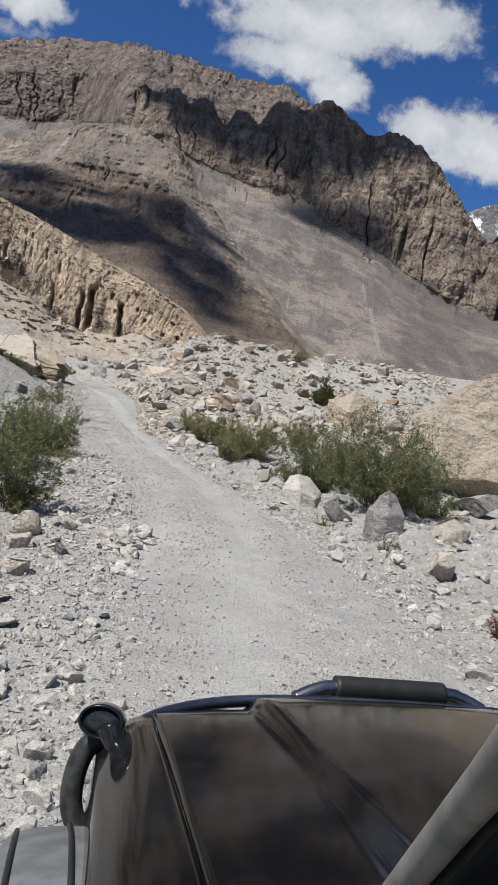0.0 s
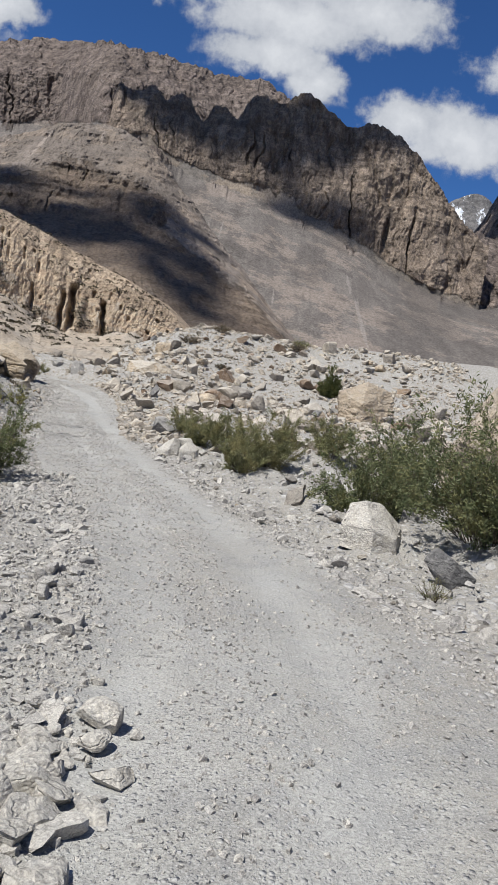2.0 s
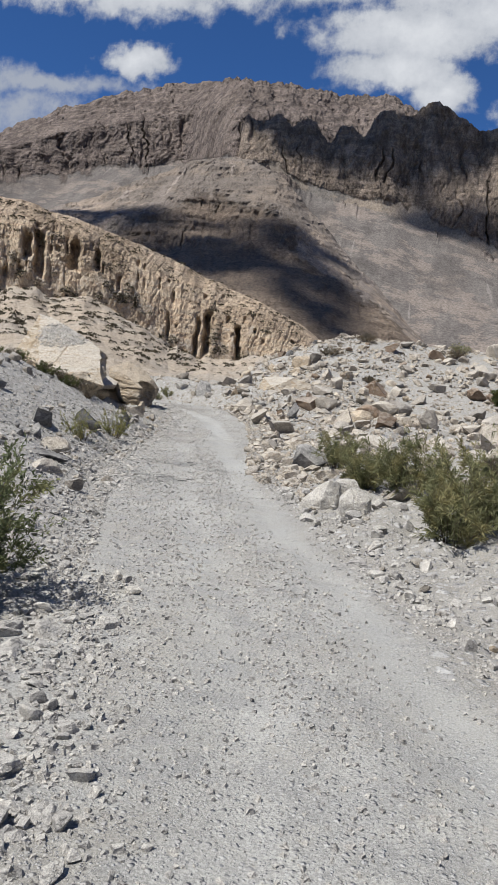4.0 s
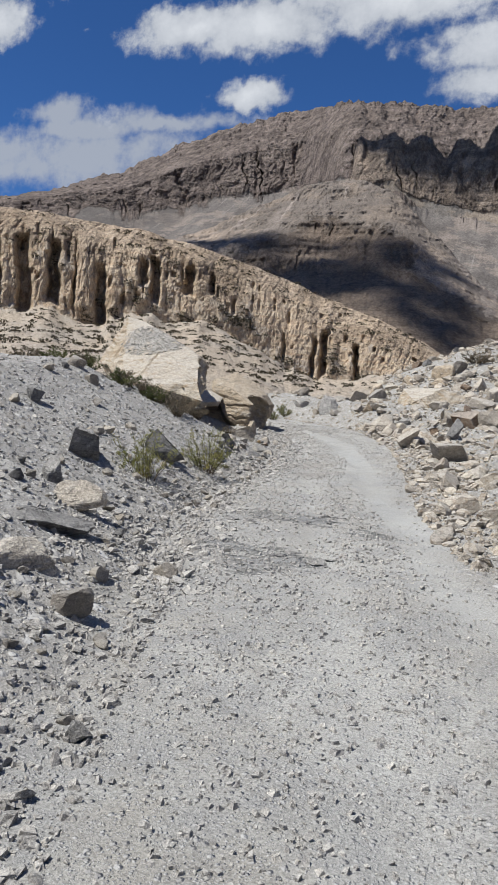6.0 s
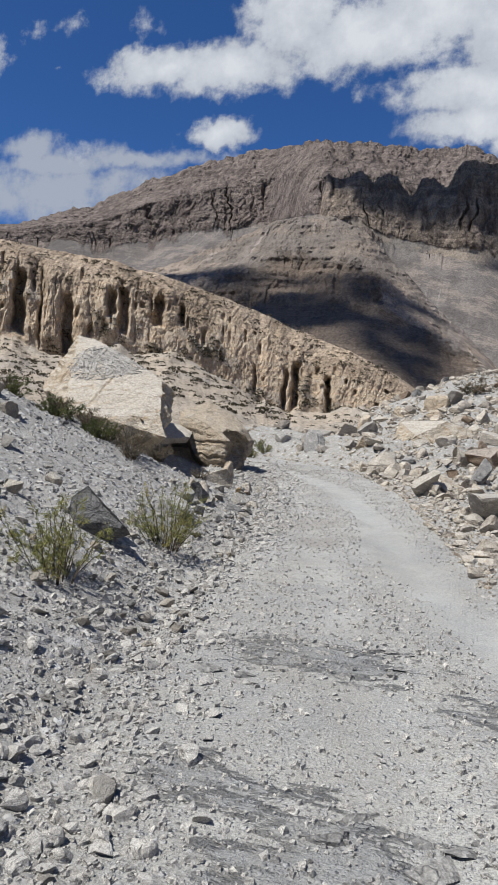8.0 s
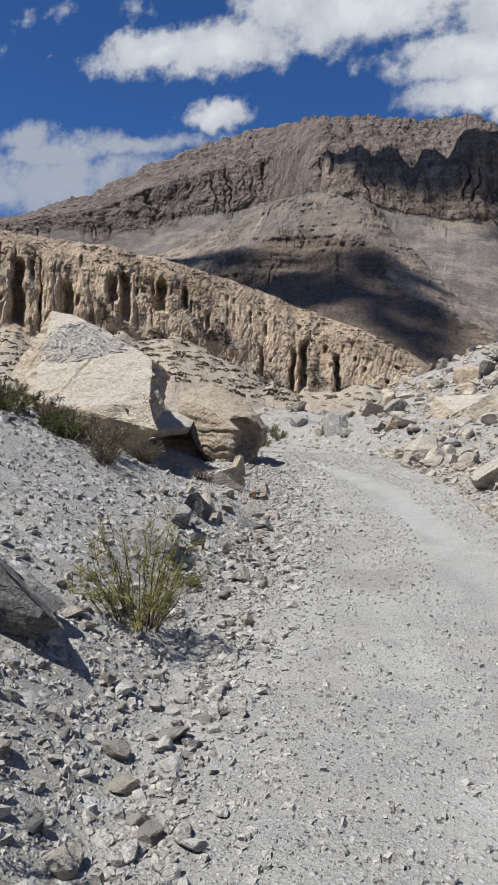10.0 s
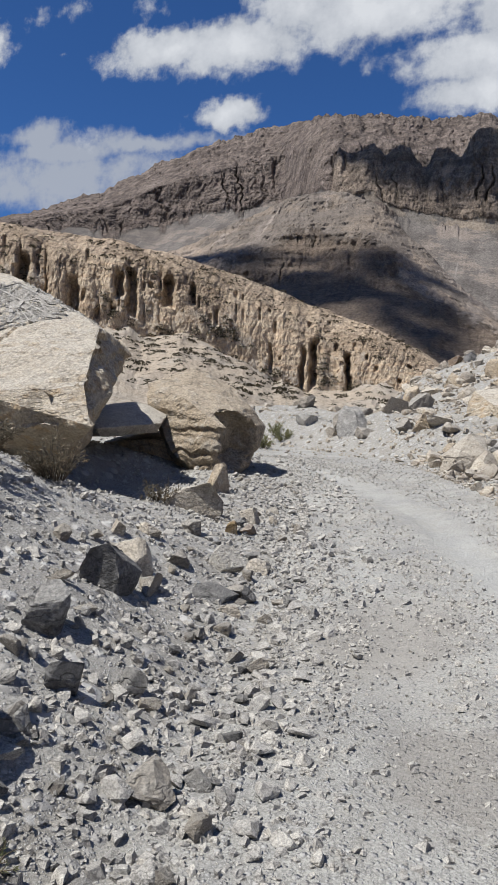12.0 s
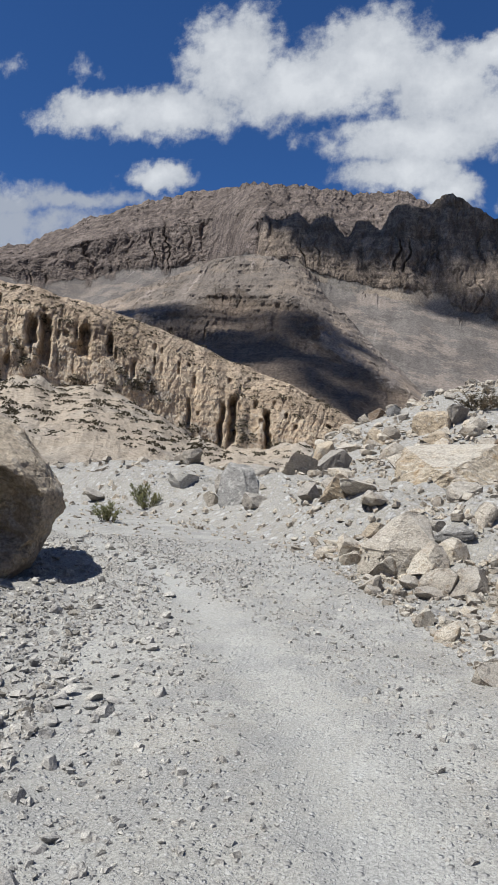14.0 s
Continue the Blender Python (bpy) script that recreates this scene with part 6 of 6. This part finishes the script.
def sheet(fn, nu, nv, thick=0.02):
    """A curved panel: fn(u, v) gives its points; it gets thickness below."""
    bm = bmesh.new()
    top = [[bm.verts.new(fn(i / nu, j / nv)) for j in range(nv + 1)] for i in range(nu + 1)]
    low = [[bm.verts.new(v.co - Vector((0, 0, thick))) for v in row] for row in top]
    for i in range(nu):
        for j in range(nv):
            bm.faces.new((top[i][j], top[i + 1][j], top[i + 1][j + 1], top[i][j + 1]))
            bm.faces.new((low[i][j], low[i][j + 1], low[i + 1][j + 1], low[i + 1][j]))
    for i in range(nu):
        for j in (0, nv):
            bm.faces.new((top[i][j], low[i][j], low[i + 1][j], top[i + 1][j]))
    for j in range(nv):
        for i in (0, nu):
            bm.faces.new((top[i][j], top[i][j + 1], low[i][j + 1], low[i][j]))
    return bm


def box(c, s, bevel=0.01):
    bm = bmesh.new()
    bmesh.ops.create_cube(bm, size=1.0, matrix=Matrix.Translation(c) @ Matrix.Diagonal((*s, 1)))
    bmesh.ops.bevel(bm, geom=bm.edges, offset=bevel, segments=2, affect="EDGES", profile=0.6)
    return bm


def lathe(profile, axis_at, turn, segs=32):
    """Turns (radius, along) pairs round the x axis, moved to axis_at and turned about z."""
    bm = bmesh.new()
    m = Matrix.Translation(axis_at) @ turn
    rows = [[bm.verts.new(m @ Vector((a, r * math.cos(t), r * math.sin(t)))) for t in (2 * math.pi * k / segs for k in range(segs))] for r, a in profile]
    for a, b in zip(rows, rows[1:]):
        for k in range(segs):
            bm.faces.new((a[k], a[(k + 1) % segs], b[(k + 1) % segs], b[k]))
    if profile[0][0] > 0.001:
        bm.faces.new(rows[0])
    if profile[-1][0] > 0.001:
        bm.faces.new(rows[-1])
    return bm


def hood_z(x, y):
    bulge = 0.028 * (1 - sstep(0.392, 0.42, abs(x)))
    return 1.008 + 0.145 * math.sin(min(1, -y / 1.36) * 1.3) - 0.035 * (x / 0.72) ** 2 - 0.022 * max(0, 1 + y / 0.14) ** 2 + float(bulge)


def build_jeep():
    jeep = new("jeep")
    tagged(jeep, "dusty black jeep with bull bar standing on the gravel track", "jeep")

    def half(y):
        return 0.655 + 0.008 * min(1, -y / 1.3)

    def hood_fn(u, v):
        y = 0.035 - 1.395 * v
        x = (2 * u - 1) * half(y)
        y = y - 0.10 * (x / 0.66) ** 2 * (1 - v)
        return Vector((x, y, hood_z(x, y)))

    hood = part("hood", sheet(hood_fn, 96, 30, 0.02), M_PAINT, jeep, "dusty glossy black hood", True)
    for sx in (-1, 1):
        def fend(u, v, sx=sx):
            y = -0.08 - 1.32 * v
            a = min(u * 2.0, 1.57)
            x = half(y) + 0.003 + (0.122 + 0.045 * min(1, -y / 1.3)) * math.sin(a) + 0.03 * max(0, u - 0.78) / 0.22
            z = hood_z(half(y), y) - 0.004 - 0.10 * (1 - math.cos(a)) - 0.34 * max(0, u - 0.6) / 0.4
            return Vector((sx * x, y - 0.10 * u * (1 - v), z))
        part("fender", sheet(fend, 26, 24, 0.015), M_PAINT, jeep, "black front fender", True)

        def flare(u, v, sx=sx):
            y = -0.17 - 1.02 * v
            arch = math.sin(math.pi * min(1, max(0, 0.12 + 0.76 * v)))
            x = 0.755 + 0.19 * math.sin(u * 1.57)
            z = 0.55 + 0.38 * arch ** 0.6 - 0.06 * u ** 3
            return Vector((sx * x, y, z))
        part("wheel_arch_flare", sheet(flare, 12, 24, 0.03), M_SIDE, jeep, "faded grey plastic wheel arch", True)
        for u in (0.2, 0.62):
            part("arch_seam", tube([flare(u, v / 8) + Vector((sx * 0.002, 0, 0.003)) for v in range(1, 8)], 0.005), M_RUBBER, jeep, "", True)
        part("side_panel", box((sx * 0.755, -1.0, 0.6), (0.05, 0.62, 0.6), 0.02), M_PAINT, jeep)
        wheel = part("wheel", lathe([(0.0, 0.10), (0.12, 0.10), (0.20, 0.06), (0.23, 0.09), (0.23, -0.09), (0.0, -0.09)], (sx * 0.75, -0.68, 0.21), pose(0, 0, 0, 0, 0, 0 if sx > 0 else 180)), M_SIDE, jeep, "steel wheel", True)
        part("tyre", lathe([(0.23, 0.10), (0.32, 0.125), (0.39, 0.11), (0.405, 0.06), (0.405, -0.06), (0.39, -0.11), (0.32, -0.125), (0.23, -0.10)], (sx * 0.75, -0.68, 0.21), pose(0, 0, 0)), M_RUBBER, wheel, "black off-road tyre", True)
        part("headlight", lathe([(0.0, 0.02), (0.085, 0.015), (0.10, 0.0), (0.10, -0.05)], (sx * 0.48, -0.02, 0.76), pose(0, 0, 0, 0, 0, 90)), M_MIRROR, jeep, "round glass headlight", True)
    part("grille", box((0, -0.10, 0.73), (1.40, 0.06, 0.42), 0.02), M_RUBBER, jeep, "black slatted grille")
    part("bumper", box((0, 0.08, 0.46), (1.62, 0.16, 0.2), 0.03), M_TUBE, jeep, "black steel bumper")
    part("engine_bay", box((0, -0.72, 0.72), (1.36, 1.2, 0.42), 0.03), M_RUBBER, jeep)
    part("chassis", box((0, -0.75, 0.34), (0.9, 1.5, 0.14), 0.03), M_RUBBER, jeep)
    part("front_axle", tube([(-0.72, -0.68, 0.21), (0, -0.68, 0.20), (0.72, -0.68, 0.21)], 0.045), M_TUBE, jeep)
    # bull bar
    bar = part("bull_bar", tube([(-0.72, -0.14, 0.955), (-0.62, -0.05, 0.975), (-0.4, 0.03, 0.985), (0, 0.055, 0.99), (0.4, 0.03, 0.985), (0.62, -0.05, 0.975), (0.72, -0.14, 0.955)], 0.015), M_CHROME, jeep, "bluish steel bull bar", True)
    part("hoop", tube([(-0.27, 0.06, 0.985), (-0.21, 0.072, 1.008), (-0.14, 0.08, 1.016), (0.15, 0.08, 1.016), (0.21, 0.075, 1.008), (0.27, 0.06, 0.985)], 0.02), M_CHROME, bar, "steel centre hoop", True)
    part("rubber_pad", tube([(-0.15, 0.08, 1.016), (-0.13, 0.08, 1.017), (0.13, 0.08, 1.017), (0.15, 0.08, 1.016)], lambda t: 0.031 if 0.06 < t < 0.94 else 0.026), M_RUBBER, bar, "black rubber pad", True)
    for sx in (-1, 1):
        part("side_tube", tube([(sx * 0.72, -0.14, 0.955), (sx * 0.785, -0.15, 0.94), (sx * 0.812, -0.16, 0.885), (sx * 0.812, -0.18, 0.81), (sx * 0.775, -0.2, 0.75)], 0.024), M_TUBE, bar, "worn black side tube", True)
        part("upright", tube([(sx * 0.3, 0.08, 0.5), (sx * 0.3, 0.09, 0.75), (sx * 0.3, 0.05, 0.98)], 0.024), M_TUBE, bar, "", True)
    # fender mirror, facing back to the seats
    turn = pose(0, 0, 0, 0, 0, -90) @ pose(0, 0, 0, 0, -12, -14) @ Matrix.Diagonal((1.0, 0.74, 0.52, 1.0))
    at = (-0.775, -0.20, 1.008)
    mir = part("fender_mirror", lathe([(0.056, -0.004), (0.057, 0.010), (0.064, 0.012), (0.067, 0.0), (0.064, -0.04), (0.045, -0.085), (0.0, -0.10)], at, turn), M_BLACK, jeep, "oval black fender mirror", True)
    part("mirror_glass", lathe([(0.0, 0.007), (0.03, 0.005), (0.056, 0.001), (0.056, -0.003)], at, turn), M_DARKGLASS, mir, "convex mirror glass", True)
    part("mirror_stalk", tube([(-0.755, -0.20, 0.995), (-0.735, -0.235, 0.96), (-0.715, -0.30, 0.935)], lambda t: 0.032 - 0.022 * t), M_BLACK, mir, "", True)
    part("washer_nozzle", lathe([(0.0, 0.012), (0.012, 0.008), (0.016, -0.01)], (-0.27, -0.75, hood_z(-0.27, -0.75) + 0.004), pose(0, 0, 0, 0, -90, 0)), M_RUBBER, hood, "", True)
    # windscreen post with its rain trim
    part("windscreen_post", tube([(-0.475, -0.98, 1.01), (-0.508, -1.10, 1.15), (-0.532, -1.20, 1.27), (-0.56, -1.31, 1.385), (-0.60, -1.42, 1.485), (-0.64, -1.53, 1.58)], 0.026), M_PAINT, jeep, "black windscreen post", True)
    part("rain_trim", tube([(-0.505, -0.955, 1.02), (-0.543, -1.075, 1.158), (-0.565, -1.18, 1.276), (-0.592, -1.29, 1.392), (-0.634, -1.405, 1.492), (-0.675, -1.51, 1.585)], 0.014), M_GUTTER, jeep, "worn grey rain trim", True)
    part("cowl", box((0, -1.42, 1.0), (1.30, 0.16, 0.12), 0.03), M_RUBBER, jeep)
    jeep.matrix_world = JEEP
    return jeep


JEEP = Matrix.Translation((0.534, 1.726, 0.188)) @ pose(0, 0, 0, 0, 0, 12.2) @ pose(0, 0, 0, -6, 0, 0) @ pose(0, 0, 0, 0, -0.4, 0)
build_jeep()
